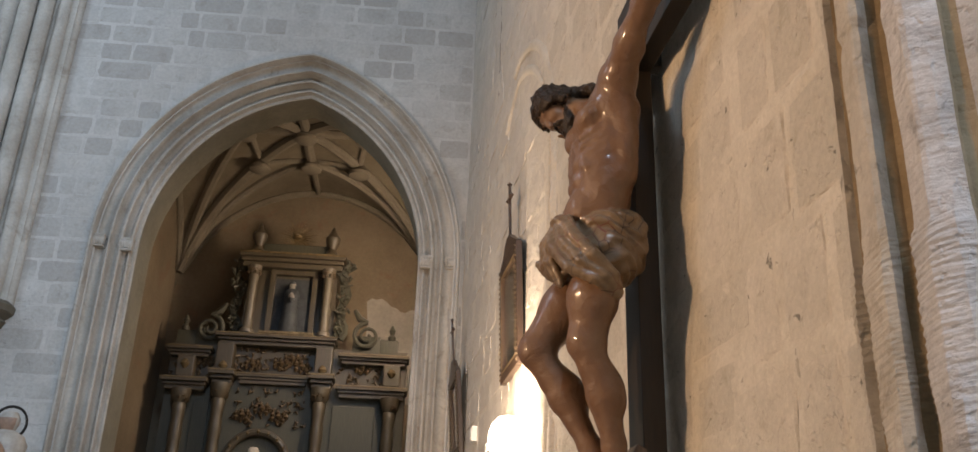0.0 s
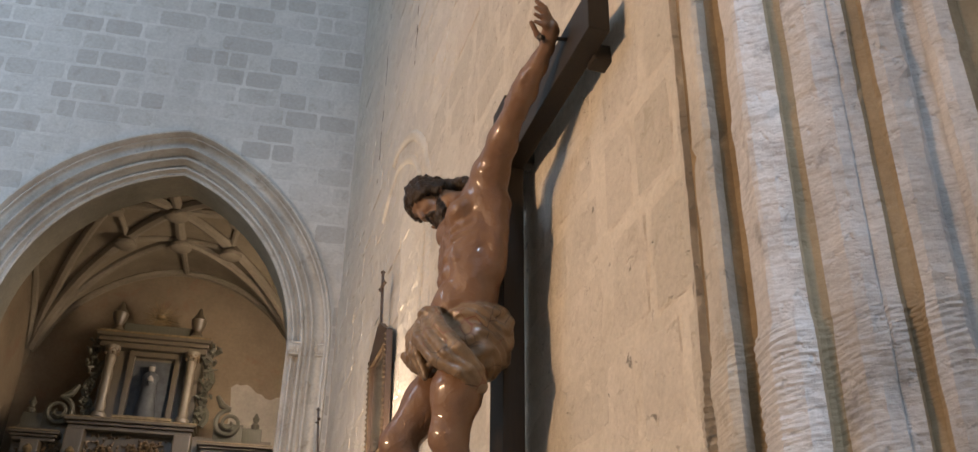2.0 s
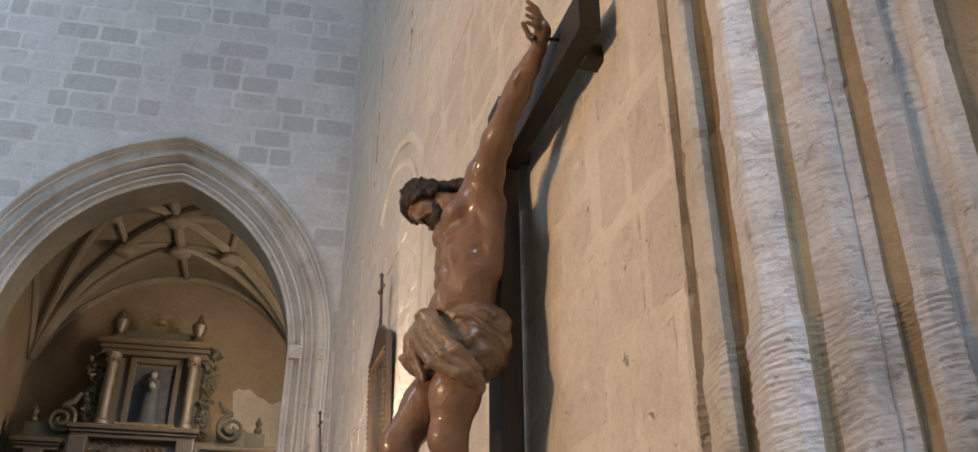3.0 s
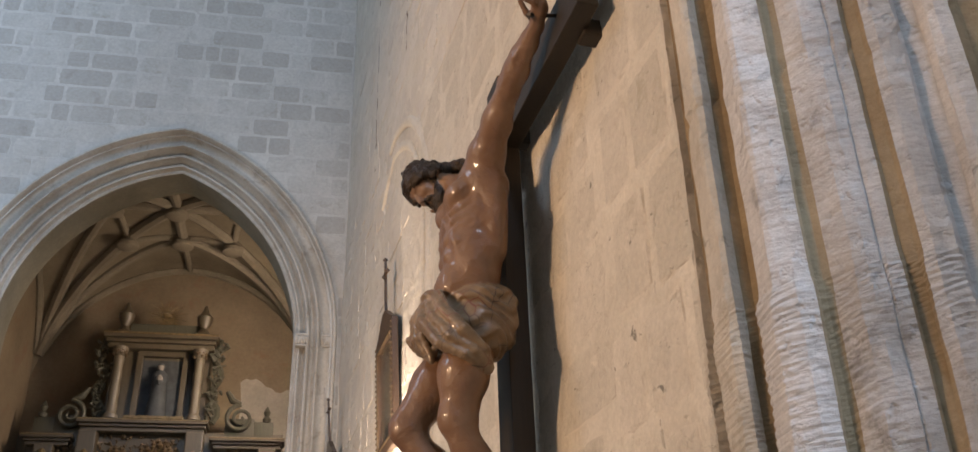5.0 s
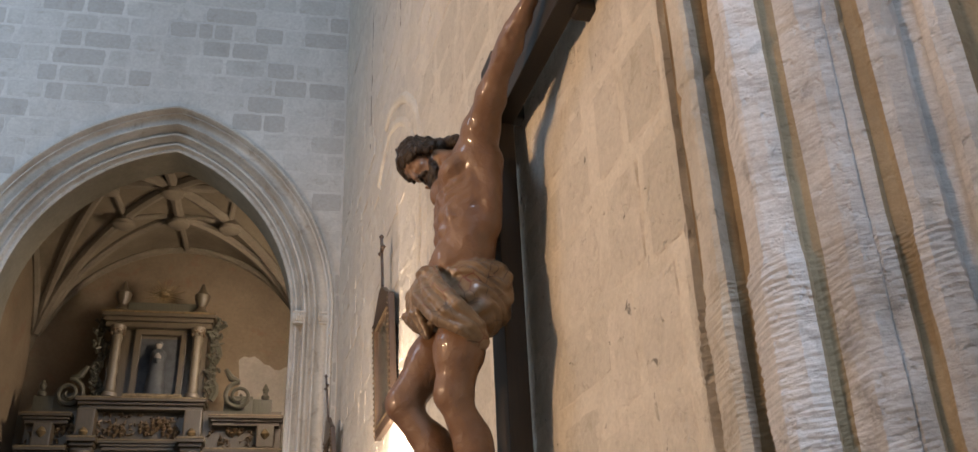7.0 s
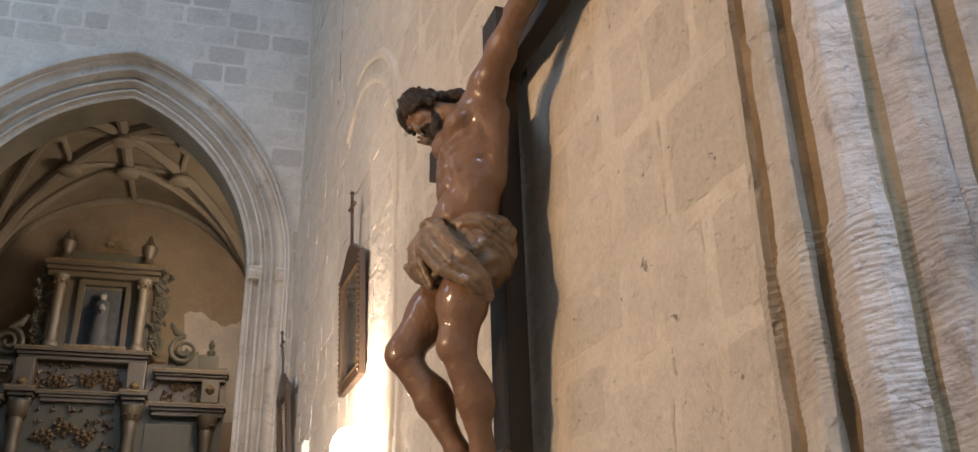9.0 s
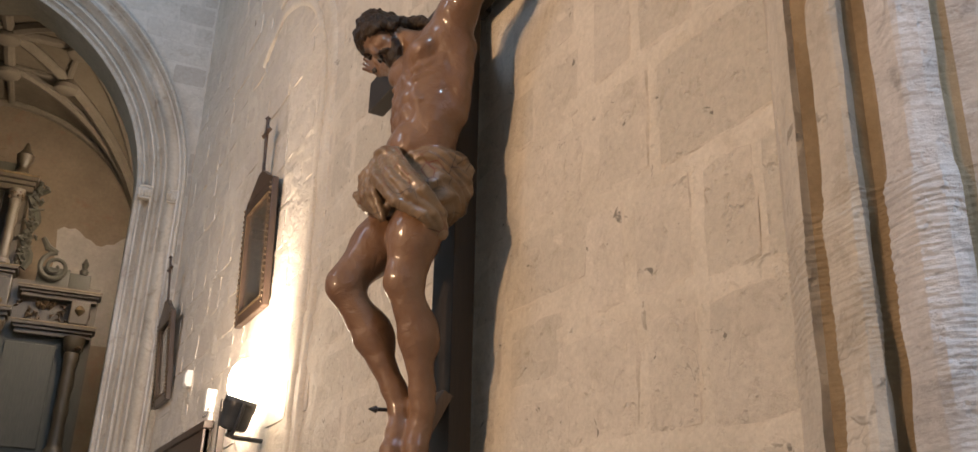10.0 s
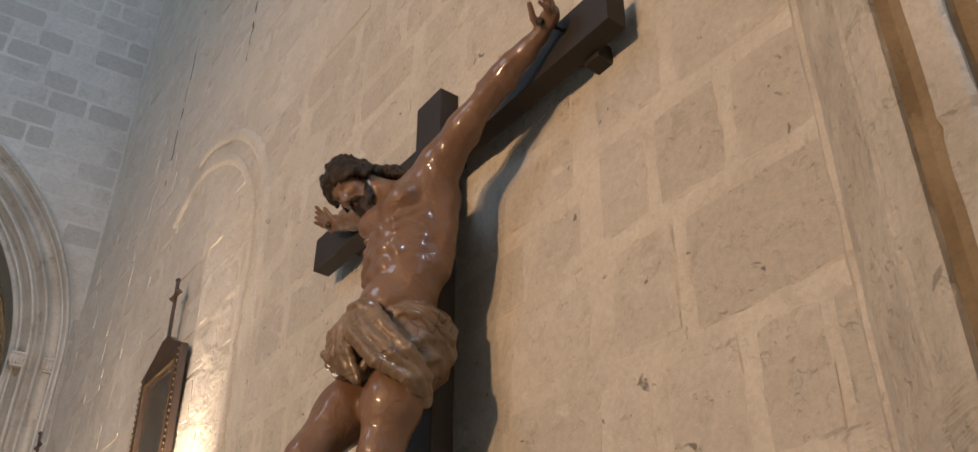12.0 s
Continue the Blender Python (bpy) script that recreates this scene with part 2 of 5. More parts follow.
FACE_PAINT = plain("brown_polychrome", (0.33, 0.20, 0.135), 0.5, 0.0, 0.3, 14)


def glass_material():
    n = Nodes("picture_glass", 0.06)
    n.b.inputs["Transmission Weight"].default_value = 1.0
    return n.done((0.9, 0.9, 0.9))


def print_material():
    n = Nodes("dark_old_print", 0.7)
    a = n.noise(7, 5, 0.6)
    b = n.noise(16, 4, 0.6)
    c = n.ramp(a, (0.4, (0.005, 0.0046, 0.004)), (0.55, (0.008, 0.0075, 0.0065)), (0.72, (0.025, 0.021, 0.017)))
    return n.done(n.mix(n.grey(b, 0.5, 0.7, 0, 0.5), c, (0.022, 0.018, 0.015)))


GLASS, PRINT = glass_material(), print_material()

# ---- mesh helpers ----


def part(name, bm, material, parent=None, label="", smooth=False, m=None):
    """Links a bmesh as one mesh object, under parent where one is given."""
    me = bpy.data.meshes.new(name)
    bmesh.ops.recalc_face_normals(bm, faces=bm.faces)
    if smooth:
        for f in bm.faces:
            f.smooth = True
    bm.to_mesh(me)
    bm.free()
    for mt in material if isinstance(material, (list, tuple)) else (material,):
        me.materials.append(mt)
    ob = new(name, me)
    if smooth:
        me.set_sharp_from_angle(angle=radians(40))
    if m is not None:
        ob.matrix_world = m
    if parent:
        ob.parent = parent
    if label:
        tagged(ob, label)
    return ob


def empty(name, m=None):
    ob = new(name)
    if m is not None:
        ob.matrix_world = m
    return ob


def box(bm, x0, y0, z0, x1, y1, z1, bevel=0.0):
    r = bmesh.ops.create_cube(bm, size=1.0)
    vs = r["verts"]
    for v in vs:
        v.co = Vector(((x0 + x1) / 2 + v.co.x * (x1 - x0), (y0 + y1) / 2 + v.co.y * (y1 - y0), (z0 + z1) / 2 + v.co.z * (z1 - z0)))
    if bevel:
        es = {e for v in vs for e in v.link_edges}
        bmesh.ops.bevel(bm, geom=list(es), offset=bevel, segments=2, profile=0.6, affect="EDGES")
    return bm


def cube(x0, y0, z0, x1, y1, z1, bevel=0.0):
    return box(bmesh.new(), x0, y0, z0, x1, y1, z1, bevel)


def lathe(bm, rings, seg=20, at=(0, 0, 0), square=False):
    """Turned body from (radius, z) rings round the upright axis at at."""
    rows = []
    for r, z in rings:
        row = []
        for i in range(seg):
            a = 2 * math.pi * (i + 0.5) / seg
            row.append(bm.verts.new((at[0] + r * math.cos(a), at[1] + r * math.sin(a), at[2] + z)))
        rows.append(row)
    for a, b in zip(rows, rows[1:]):
        for i in range(seg):
            bm.faces.new((a[i], a[(i + 1) % seg], b[(i + 1) % seg], b[i]))
    bm.faces.new(rows[0][::-1])
    bm.faces.new(rows[-1])
    return bm


def tube(bm, pts, radius, seg=8):
    """A round bar along points; radius: a number or one for each point."""
    pts = [Vector(p) for p in pts]
    rows = []
    side = None
    for i, p in enumerate(pts):
        d = (pts[min(i + 1, len(pts) - 1)] - pts[max(i - 1, 0)]).normalized()
        if side is None:
            side = d.orthogonal().normalized()
        side = (side - d * side.dot(d)).normalized()
        up = d.cross(side)
        r = radius[i] if isinstance(radius, (list, tuple)) else radius
        rows.append([bm.verts.new(p + r * (math.cos(2 * math.pi * k / seg) * side + math.sin(2 * math.pi * k / seg) * up)) for k in range(seg)])
    for a, b in zip(rows, rows[1:]):
        for i in range(seg):
            bm.faces.new((a[i], a[(i + 1) % seg], b[(i + 1) % seg], b[i]))
    bm.faces.new(rows[0][::-1])
    bm.faces.new(rows[-1])
    return bm


def sheet(bm, rows, loop=False):
    """Quads over rows of points."""
    vr = [[bm.verts.new(p) for p in row] for row in rows]
    n = len(vr[0])
    for a, b in zip(vr, vr[1:]):
        for i in range(n if loop else n - 1):
            bm.faces.new((a[i], a[(i + 1) % n], b[(i + 1) % n], b[i]))
    return vr


def structure(ob, label, category):
    return tagged(ob, label, category, kind="structure")


# ---- the large structure ----
structure(part("floor", cube(-9, -6, -0.2, 5.2, 16, 0.0), FLOOR), "worn grey stone slab church floor", "floor")
structure(part("ceiling", cube(-9, -6, 15, 5.2, 11, 15.3), MOULDED), "high pale stone church ceiling", "ceiling")

# the wall that carries the cross
def smear(y, z):
    """Relief of the mortar: slow swellings, trowelled smears and ridges, stronger further along."""
    far_on = min(1.0, max(0.0, (y - 3.4) / 1.5))
    h = 0.006 * noise.noise(Vector((y * 2.6, z * 2.6, 0.0))) + 0.004 * noise.noise(Vector((y * 9, z * 9, 4.0)))
    q = noise.noise(Vector(((y + 0.4 * z) * 3.4, (z - 0.3 * y) * 6.5, 9.0)))
    h += (0.005 + 0.013 * far_on) * max(0.0, 1 - abs(q) * 4.5) * (0.5 + 0.5 * noise.noise(Vector((y * 1.7, z * 1.7, 2.0))))
    for zc in RIDGES:
        if abs(z - zc) < 0.08 and y < 2.7:
            h += 0.009 * math.exp(-((z - zc - 0.05 * (y - 2.1)) / 0.016) ** 2) * (0.7 + 0.9 * noise.noise(Vector((y * 7, zc * 5, 7.0))))
    return h


RIDGES = (1.83, 2.19, 2.545, 2.93, 3.295, 3.62)
ys = [0.2, 0.9, 1.5] + [1.62 + 0.022 * i for i in range(155)] + [5.06 + 0.045 * i for i in range(99)] + [CORNER + 0.05]
zs = [0.0, 0.7] + [1.2 + 0.024 * i for i in range(125)] + [4.22 + 0.05 * i for i in range(96)] + [9.5, 12.0, 15.0]
bm = cube(WALL + 0.03, 0.2, 0, WALL + 0.6, CORNER + 0.7, 15)
sheet(bm, [[(WALL - smear(y, z), y, z) for y in ys] for z in zs])
wall_right = structure(part("wall_right", bm, MORTAR, smooth=True), "warm limestone wall with wide smeared mortar joints", "wall")

# the walls that close the nave: behind the camera with a tall window, and on the left
rear = bmesh.new()
for b in ((-9, -6.4, 0, -0.55, -6, 15), (-0.55, -6.4, 0, 1.1, -6, 10.65), (-0.55, -6.4, 14.4, 1.1, -6, 15), (1.1, -6.4, 0, 2.35, -6, 15), (4.05, -6.4, 0, 5.6, -6, 15), (2.35, -6.4, 0, 4.05, -6, 4.1), (2.35, -6.4, 8.3, 4.05, -6, 15)):
    box(rear, *b)
structure(part("wall_rear", rear, END_MORTAR), "pale limestone wall with a tall window", "wall")
left = bmesh.new()
for b in ((-9.4, -6.4, 0, -9, 3.5, 15), (-9.4, 6.5, 0, -9, 12, 15), (-9.4, 3.5, 0, -9, 6.5, 7.5), (-9.4, 3.5, 12.5, -9, 6.5, 15)):
    box(left, *b)
structure(part("wall_left", left, END_MORTAR), "pale limestone side wall with a high window", "wall")
structure(part("wall_aisle", cube(5.2, -6, 0, 5.6, CORNER, 15), END_MORTAR), "pale limestone aisle wall", "wall")
# Unseen wall, added to stop sky light leaking into the aisle.
structure(part("wall_aisle_end", cube(WALL + 0.6, CORNER, 0, 5.6, CORNER + 0.4, 15), END_MORTAR), "unseen pale wall added to keep sky light out of the aisle", "wall")

# ---- end wall with its pointed arch (in the frame END) ----
UL, UR, SPRING, APEX_U, APEX_Z = -3.47, -0.50, 5.15, -1.85, 7.12
RL = ((APEX_U - UL) ** 2 + (APEX_Z - SPRING) ** 2) / (2 * (APEX_U - UL))
RR = ((UR - APEX_U) ** 2 + (APEX_Z - SPRING) ** 2) / (2 * (UR - APEX_U))
CL, CR = UL + RL, UR - RR


def arch_line(r, steps=22, low=0.0):
    """The arch's line, r outside the opening's edge, from the left foot over the apex to the right foot."""
    pts = [(UL - r, low), (UL - r, (low + SPRING) / 2), (UL - r, SPRING)]
    al, ar = math.acos(max(-1, min(1, (APEX_U - CL) / (RL + r)))), math.acos(max(-1, min(1, (APEX_U - CR) / (RR + r))))
    for i in range(1, steps + 1):
        a = math.pi + (al - math.pi) * i / steps
        pts.append((CL + (RL + r) * math.cos(a), SPRING + (RL + r) * math.sin(a)))
    for i in range(1, steps + 1):
        a = ar + (0 - ar) * i / steps
        pts.append((CR + (RR + r) * math.cos(a), SPRING + (RR + r) * math.sin(a)))
    pts += [(UR + r, (low + SPRING) / 2), (UR + r, low)]
    return pts


def arch_u(z, r):
    """Left and right edge of the arch r outside the opening at the height z; None above it."""
    if z <= SPRING:
        return UL - r, UR + r
    h = z - SPRING
    if h >= RL + r or h >= RR + r:
        return None
    a, b = CL - math.sqrt((RL + r) ** 2 - h * h), CR + math.sqrt((RR + r) ** 2 - h * h)
    return (a, b) if a < APEX_U < b else None


TOP = 15.0
THICK = 0.62
edge = arch_line(0.38)
bm = bmesh.new()
for depth in (0.0, THICK):
    for (u0, z0), (u1, z1) in zip(edge, edge[1:]):
        if abs(u1 - u0) > 1e-6:
            bm.faces.new([bm.verts.new(p) for p in ((u0, depth, z0), (u1, depth, z1), (u1, depth, TOP), (u0, depth, TOP))])
    for u0, u1 in ((-11.0, edge[0][0]), (edge[-1][0], 0.3)):
        bm.faces.new([bm.verts.new(p) for p in ((u0, depth, 0), (u1, depth, 0), (u1, depth, TOP), (u0, depth, TOP))])
wall_end = structure(part("wall_end", bm, END_MORTAR, m=END), "grey coursed limestone end wall with a pointed arch", "wall")

# mouldings of the arch: rolls and hollows from the hood inwards, then the flat soffit
PROFILE = [(0.446, 0.0), (0.446, -0.06), (0.432, -0.082), (0.412, -0.085), (0.402, -0.07), (0.398, -0.03), (0.392, 0.03),
           (0.376, 0.062), (0.35, 0.075), (0.315, 0.07), (0.285, 0.05), (0.268, 0.018), (0.262, -0.005), (0.245, -0.014), (0.236, 0.0), (0.234, 0.05),
           (0.226, 0.095), (0.206, 0.118), (0.182, 0.11), (0.168, 0.08), (0.163, 0.055), (0.148, 0.044), (0.134, 0.052), (0.130, 0.10),
           (0.122, 0.15), (0.105, 0.168), (0.088, 0.155), (0.08, 0.125), (0.066, 0.112), (0.05, 0.118), (0.046, 0.16), (0.036, 0.178), (0.014, 0.17),
           (0.0, 0.185), (0.0, 0.24), (0.0, THICK + 0.02), (0.38, THICK + 0.02)]
lines = [arch_line(r) for r, _ in PROFILE]
bm = bmesh.new()
vr = sheet(bm, [[(lines[k][i][0], PROFILE[k][1], lines[k][i][1]) for k in range(len(PROFILE))] for i in range(len(lines[0]))])
# Inner faces get the darker plaster that carries their shade.
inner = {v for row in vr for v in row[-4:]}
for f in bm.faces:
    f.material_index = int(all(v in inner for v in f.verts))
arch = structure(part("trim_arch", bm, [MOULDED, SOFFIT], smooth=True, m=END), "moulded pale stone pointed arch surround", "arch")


def arch_capital(name, u, r0, r1, d0, d1):
    """Small leafy band where the arch springs."""
    b = bmesh.new()
    rng = random.Random(int(abs(u) * 100))
    box(b, u - r0, d0, 0.045, u + r1, d1, 0.07, 0.008)
    box(b, u - r0 * 0.9, d0 + 0.01, -0.07, u + r1 * 0.9, d1, -0.05, 0.006)
    for k in range(5):
        x = u - r0 + (r0 + r1) * (k + 0.5) / 5
        lathe(b, [(0.008, -0.05), (0.022 + rng.random() * 0.008, -0.01), (0.026, 0.02), (0.012, 0.045)], 8, (x, d0 + 0.015, 0))
    return part(name, b, MOULDED, arch, smooth=True, m=Matrix.Translation((0, 0, SPRING)))


for u in (UL - 0.36, UL - 0.09, UR + 0.09, UR + 0.36):
    cap = arch_capital("capital", u, 0.07, 0.07, -0.045 if abs(u - APEX_U) > 1.8 else 0.035, 0.13)

# ---- clustered pier beside the wall ----


# plan of the pier from the wall outwards, x and y; the second number of a run says how far it swells below the base rings
PLAN = []


def run(points, swell, hollow=0):
    PLAN.extend((p[0], p[1], swell, hollow) for p in points)


run([(1.20, 1.80), (1.135, 1.742), (1.134, 1.722), (1.118, 1.718), (1.06, 1.668), (1.035, 1.636), (1.02, 1.634), (0.985, 1.595), (0.915, 1.525)], 0.0, 2)
run([(0.905, 1.52), (0.898, 1.505), (0.884, 1.497), (0.848, 1.44), (0.839, 1.415)], 0.003, 2)
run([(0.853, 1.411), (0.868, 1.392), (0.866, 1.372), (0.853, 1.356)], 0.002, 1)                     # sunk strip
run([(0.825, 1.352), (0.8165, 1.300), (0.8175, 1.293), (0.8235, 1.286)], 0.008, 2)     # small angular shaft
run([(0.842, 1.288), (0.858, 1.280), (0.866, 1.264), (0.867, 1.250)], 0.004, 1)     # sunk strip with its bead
run([(0.848, 1.2445), (0.8385, 1.192), (0.842, 1.183), (0.861, 1.164), (0.879, 1.150)], 0.009)   # octagonal shaft
run([(0.889, 1.156), (0.9005, 1.150)], 0.003, 1)
run([(0.908, 1.140), (0.915, 1.118)], 0.003)
run([(0.922, 1.100), (0.934, 1.086), (0.949, 1.0765), (0.953, 1.078), (0.957, 1.072), (0.971, 1.061)], 0.008)   # great shaft with its fillet
run([(0.980, 1.062), (0.991, 1.046)], 0.002, 1)
run([(0.991, 1.034), (0.998, 1.020), (1.010, 1.012), (1.024, 1.004)], 0.008)
run([(1.040, 1.012), (1.060, 0.992), (1.062, 0.976)], 0.0)
run([(1.054, 0.968), (1.060, 0.955), (1.078, 0.942)], 0.006)
run([(1.10, 0.945), (1.13, 0.925)], 0.0, 1)
run([(1.135, 0.905), (1.125, 0.875), (1.15, 0.83), (1.20, 0.80)], 0.004, 1)


def pier_mesh():
    b = bmesh.new()
    zs = [0.0, 0.6, 1.1, 1.4] + [1.5 + 0.005 * i for i in range(126)] + [2.135 + 0.02 * i for i in range(120)] + [4.6, 4.8, 5.2, 6, 7, 9, 12, 15]
    n = len(PLAN)
    normals = []
    for i in range(n):
        a, c = PLAN[max(i - 1, 0)], PLAN[min(i + 1, n - 1)]
        d = Vector((c[0] - a[0], c[1] - a[1])).normalized()
        normals.append(Vector((d.y, -d.x)))
    rows = []
    for z in zs:
        row = []
        for i, (x, y, s, _) in enumerate(PLAN):
            low = max(0.0, min(1.0, (2.10 - z) / 0.045))
            at = 2.095 + 0.02 * math.sin(i * 0.4)
            ring = math.exp(-((z - at) / 0.02) ** 2) * 0.45 + math.exp(-((z - at - 0.41) / 0.016) ** 2) * 0.4 - math.exp(-((z - at - 0.385) / 0.007) ** 2) * 0.5
            rough = 0.004 * noise.noise(Vector((x * 14, y * 14, z * 2.2))) + (0.006 if z < 2.1 else 0.0035) * noise.noise(Vector((x * 40, y * 40, z * 11)))
            if s > 0.001:
                wave = z * 62 + 2.4 * noise.noise(Vector((x * 26, y * 26, z * 5))) + 40 * (x - 0.9)
                rough += (0.0021 if z < 2.1 else 0.0003) * math.sin(wave * 2 * math.pi * 1.1) * (0.45 + 0.8 * noise.noise(Vector((x * 17 + 3, y * 17, z * 6))))
                chip = noise.noise(Vector((x * 24 + 7, y * 24, z * 8 + 3)))
                rough -= 0.012 * max(0.0, chip - 0.34)
            d = s * (low + ring) + rough
            row.append((x + normals[i].x * d, y + normals[i].y * d, z))
        rows.append(row)
    vr = sheet(b, rows)
    which = {v: i for row in vr for i, v in enumerate(row)}
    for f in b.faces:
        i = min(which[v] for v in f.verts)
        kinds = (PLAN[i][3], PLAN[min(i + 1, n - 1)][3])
        # Runs marked 1 take the ochre, which paints shade into the hollows.
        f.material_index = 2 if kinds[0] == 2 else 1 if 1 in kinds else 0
    return b


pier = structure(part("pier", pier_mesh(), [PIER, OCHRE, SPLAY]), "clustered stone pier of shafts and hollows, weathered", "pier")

# ---- bundle of shafts on the end wall, ending on a carved corbel ----
bundle = structure(part("pier_far", cube(-5.6, -0.10, 4.5, -4.66, 0.05, 15.05), MOULDED, m=END @ Matrix.Translation((0.10, 0, -0.13))), "bundle of slender stone wall shafts", "pier")
for u, d, r in ((-4.67, -0.03, 0.06), (-4.80, -0.09, 0.075), (-4.97, -0.17, 0.085), (-5.16, -0.20, 0.09), (-5.36, -0.17, 0.085), (-5.53, -0.09, 0.075)):
    part("shaft", lathe(bmesh.new(), [(r, 4.5), (r, 6.0), (r, 8.0), (r, 15.05)], 16, (u, d, 0)), MOULDED, bundle, smooth=True)
corbel = bmesh.new()
lathe(corbel, [(0.10, 3.95), (0.26, 4.08), (0.40, 4.24), (0.46, 4.34), (0.44, 4.36), (0.52, 4.42), (0.53, 4.48), (0.50, 4.52)], 12, (-5.1, -0.02, 0))
rng = random.Random(4)
for k in range(26):
    a = math.pi + math.pi * rng.random()
    z = 4.1 + 0.25 * rng.random()
    r = 0.26 + (z - 4.08) * 0.75
    lathe(corbel, [(0.01, -0.03), (0.045, 0.0), (0.01, 0.03)], 6, (-5.1 + r * math.cos(a), -0.02 + r * math.sin(a), z))
part("corbel", corbel, RIB, bundle, "carved stone corbel under the shafts", True)

# ---- chapel behind the arch ----
CH_L, CH_R, CH_D = -4.25, -0.22, 4.6        # side walls and depth, in the frame END
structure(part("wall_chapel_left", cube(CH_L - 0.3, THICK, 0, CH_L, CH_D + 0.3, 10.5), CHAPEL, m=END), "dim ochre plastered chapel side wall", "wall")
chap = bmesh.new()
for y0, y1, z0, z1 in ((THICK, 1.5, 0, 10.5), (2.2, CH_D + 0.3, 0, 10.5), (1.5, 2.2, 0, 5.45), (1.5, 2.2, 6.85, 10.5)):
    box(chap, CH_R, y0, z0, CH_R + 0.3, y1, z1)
structure(part("wall_chapel_right", chap, CHAPEL, m=END), "dim ochre plastered chapel wall with an unseen opening for the fill lamp", "wall")
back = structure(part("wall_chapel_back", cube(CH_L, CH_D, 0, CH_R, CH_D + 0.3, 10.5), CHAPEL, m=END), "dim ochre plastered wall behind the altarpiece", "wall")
b = bmesh.new()
tops = [6.12 + 0.10 * math.sin(i * 0.55 + 0.4) + 0.02 * math.sin(i * 2.3) for i in range(13)]
sheet(b, [[(-1.30 + 0.075 * i + 0.02 * math.sin(z * 9), CH_D - 0.006, z if j < 6 else tops[i]) for i in range(13)] for j, z in enumerate((4.6, 4.9, 5.2, 5.45, 5.65, 5.85, 6.12))])
part("plaster_patch", b, PATCH, back, "pale whitewashed patch of plaster")
VAULT_Z, VAULT_H = 6.15, 1.85


def vault_z(u, v):
    """Height of the chapel's cross vault; u, v from -1 to 1 over the bay."""
    return VAULT_Z + VAULT_H * max(max(0.0, 1 - abs(u) ** 1.9) ** 0.58 * 0.97, max(0.0, 1 - abs(v) ** 1.9) ** 0.58)


def bay(u, v, drop=0.0):
    return ((CH_L + CH_R) / 2 + u * (CH_R - CH_L) / 2, (THICK + CH_D) / 2 + v * (CH_D - THICK) / 2, vault_z(u, v) - drop)


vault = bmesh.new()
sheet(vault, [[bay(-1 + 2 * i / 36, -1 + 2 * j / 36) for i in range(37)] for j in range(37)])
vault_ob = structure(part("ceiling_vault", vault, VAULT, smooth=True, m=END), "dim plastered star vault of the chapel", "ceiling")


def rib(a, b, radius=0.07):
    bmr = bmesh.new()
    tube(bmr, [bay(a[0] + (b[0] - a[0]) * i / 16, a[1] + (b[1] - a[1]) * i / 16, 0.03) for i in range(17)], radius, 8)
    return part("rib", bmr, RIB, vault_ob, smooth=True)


BOSS_AT = [(0, 0), (0.42, 0), (-0.42, 0), (0, 0.42), (0, -0.42), (0.36, 0.36), (-0.36, 0.36), (0.36, -0.36), (-0.36, -0.36)]
for sx in (-1, 1):
    for sy in (-1, 1):
        rib((sx * 0.97, sy * 0.97), (0, 0), 0.08)
        rib((sx * 0.97, sy * 0.97), (0, sy * 0.42))
        rib((sx * 0.97, sy * 0.97), (sx * 0.42, 0))
        rib((sx * 0.36, sy * 0.36), (sx * 0.42, 0), 0.045)
        rib((sx * 0.36, sy * 0.36), (0, sy * 0.42), 0.045)
for s in (-1, 1):
    rib((0, 0), (0, s * 0.42))
    rib((0, 0), (s * 0.42, 0))
    rib((0, s * 0.42), (0, s * 0.97), 0.045)
for k in BOSS_AT:
    bmr = bmesh.new()
    x, y, z = bay(*k)
    lathe(bmr, [(0.02, -0.2), (0.11, -0.195), (0.15, -0.17), (0.155, -0.12), (0.11, -0.07), (0.08, 0.0)], 16, (x, y, z))
    part("boss", bmr, RIB, vault_ob, "round carved vault boss", True)
for s in (-1, 1):       # wall ribs
    rib((-0.97, s * 0.985), (0.97, s * 0.985), 0.06)
    rib((s * 0.985, -0.97), (s * 0.985, 0.97), 0.06)

# ---- blind arch in relief on the wall with the cross ----
def sweep_wall(name, pts, width, relief, parent, label=""):
    """A low rounded ridge on the wall along (y, z) points."""
    b = bmesh.new()
    rows = []
    for i, p in enumerate(pts):
        a, c = pts[max(i - 1, 0)], pts[min(i + 1, len(pts) - 1)]
        d = Vector((c[0] - a[0], c[1] - a[1])).normalized()
        nrm = Vector((-d.y, d.x))
        row = []
        for k in range(9):
            s = -1 + k / 4
            h = relief * (1 - s * s) ** 0.5 * (1 + 0.25 * noise.noise(Vector((p[0] * 5, p[1] * 5, k))))
            row.append((WALL + 0.006 - h, p[0] + nrm.x * s * width / 2, p[1] + nrm.y * s * width / 2))
        rows.append(row)
    sheet(b, rows)
    return part(name, b, CABLE if name == "wall_crack" else MORTAR, parent, label, True)


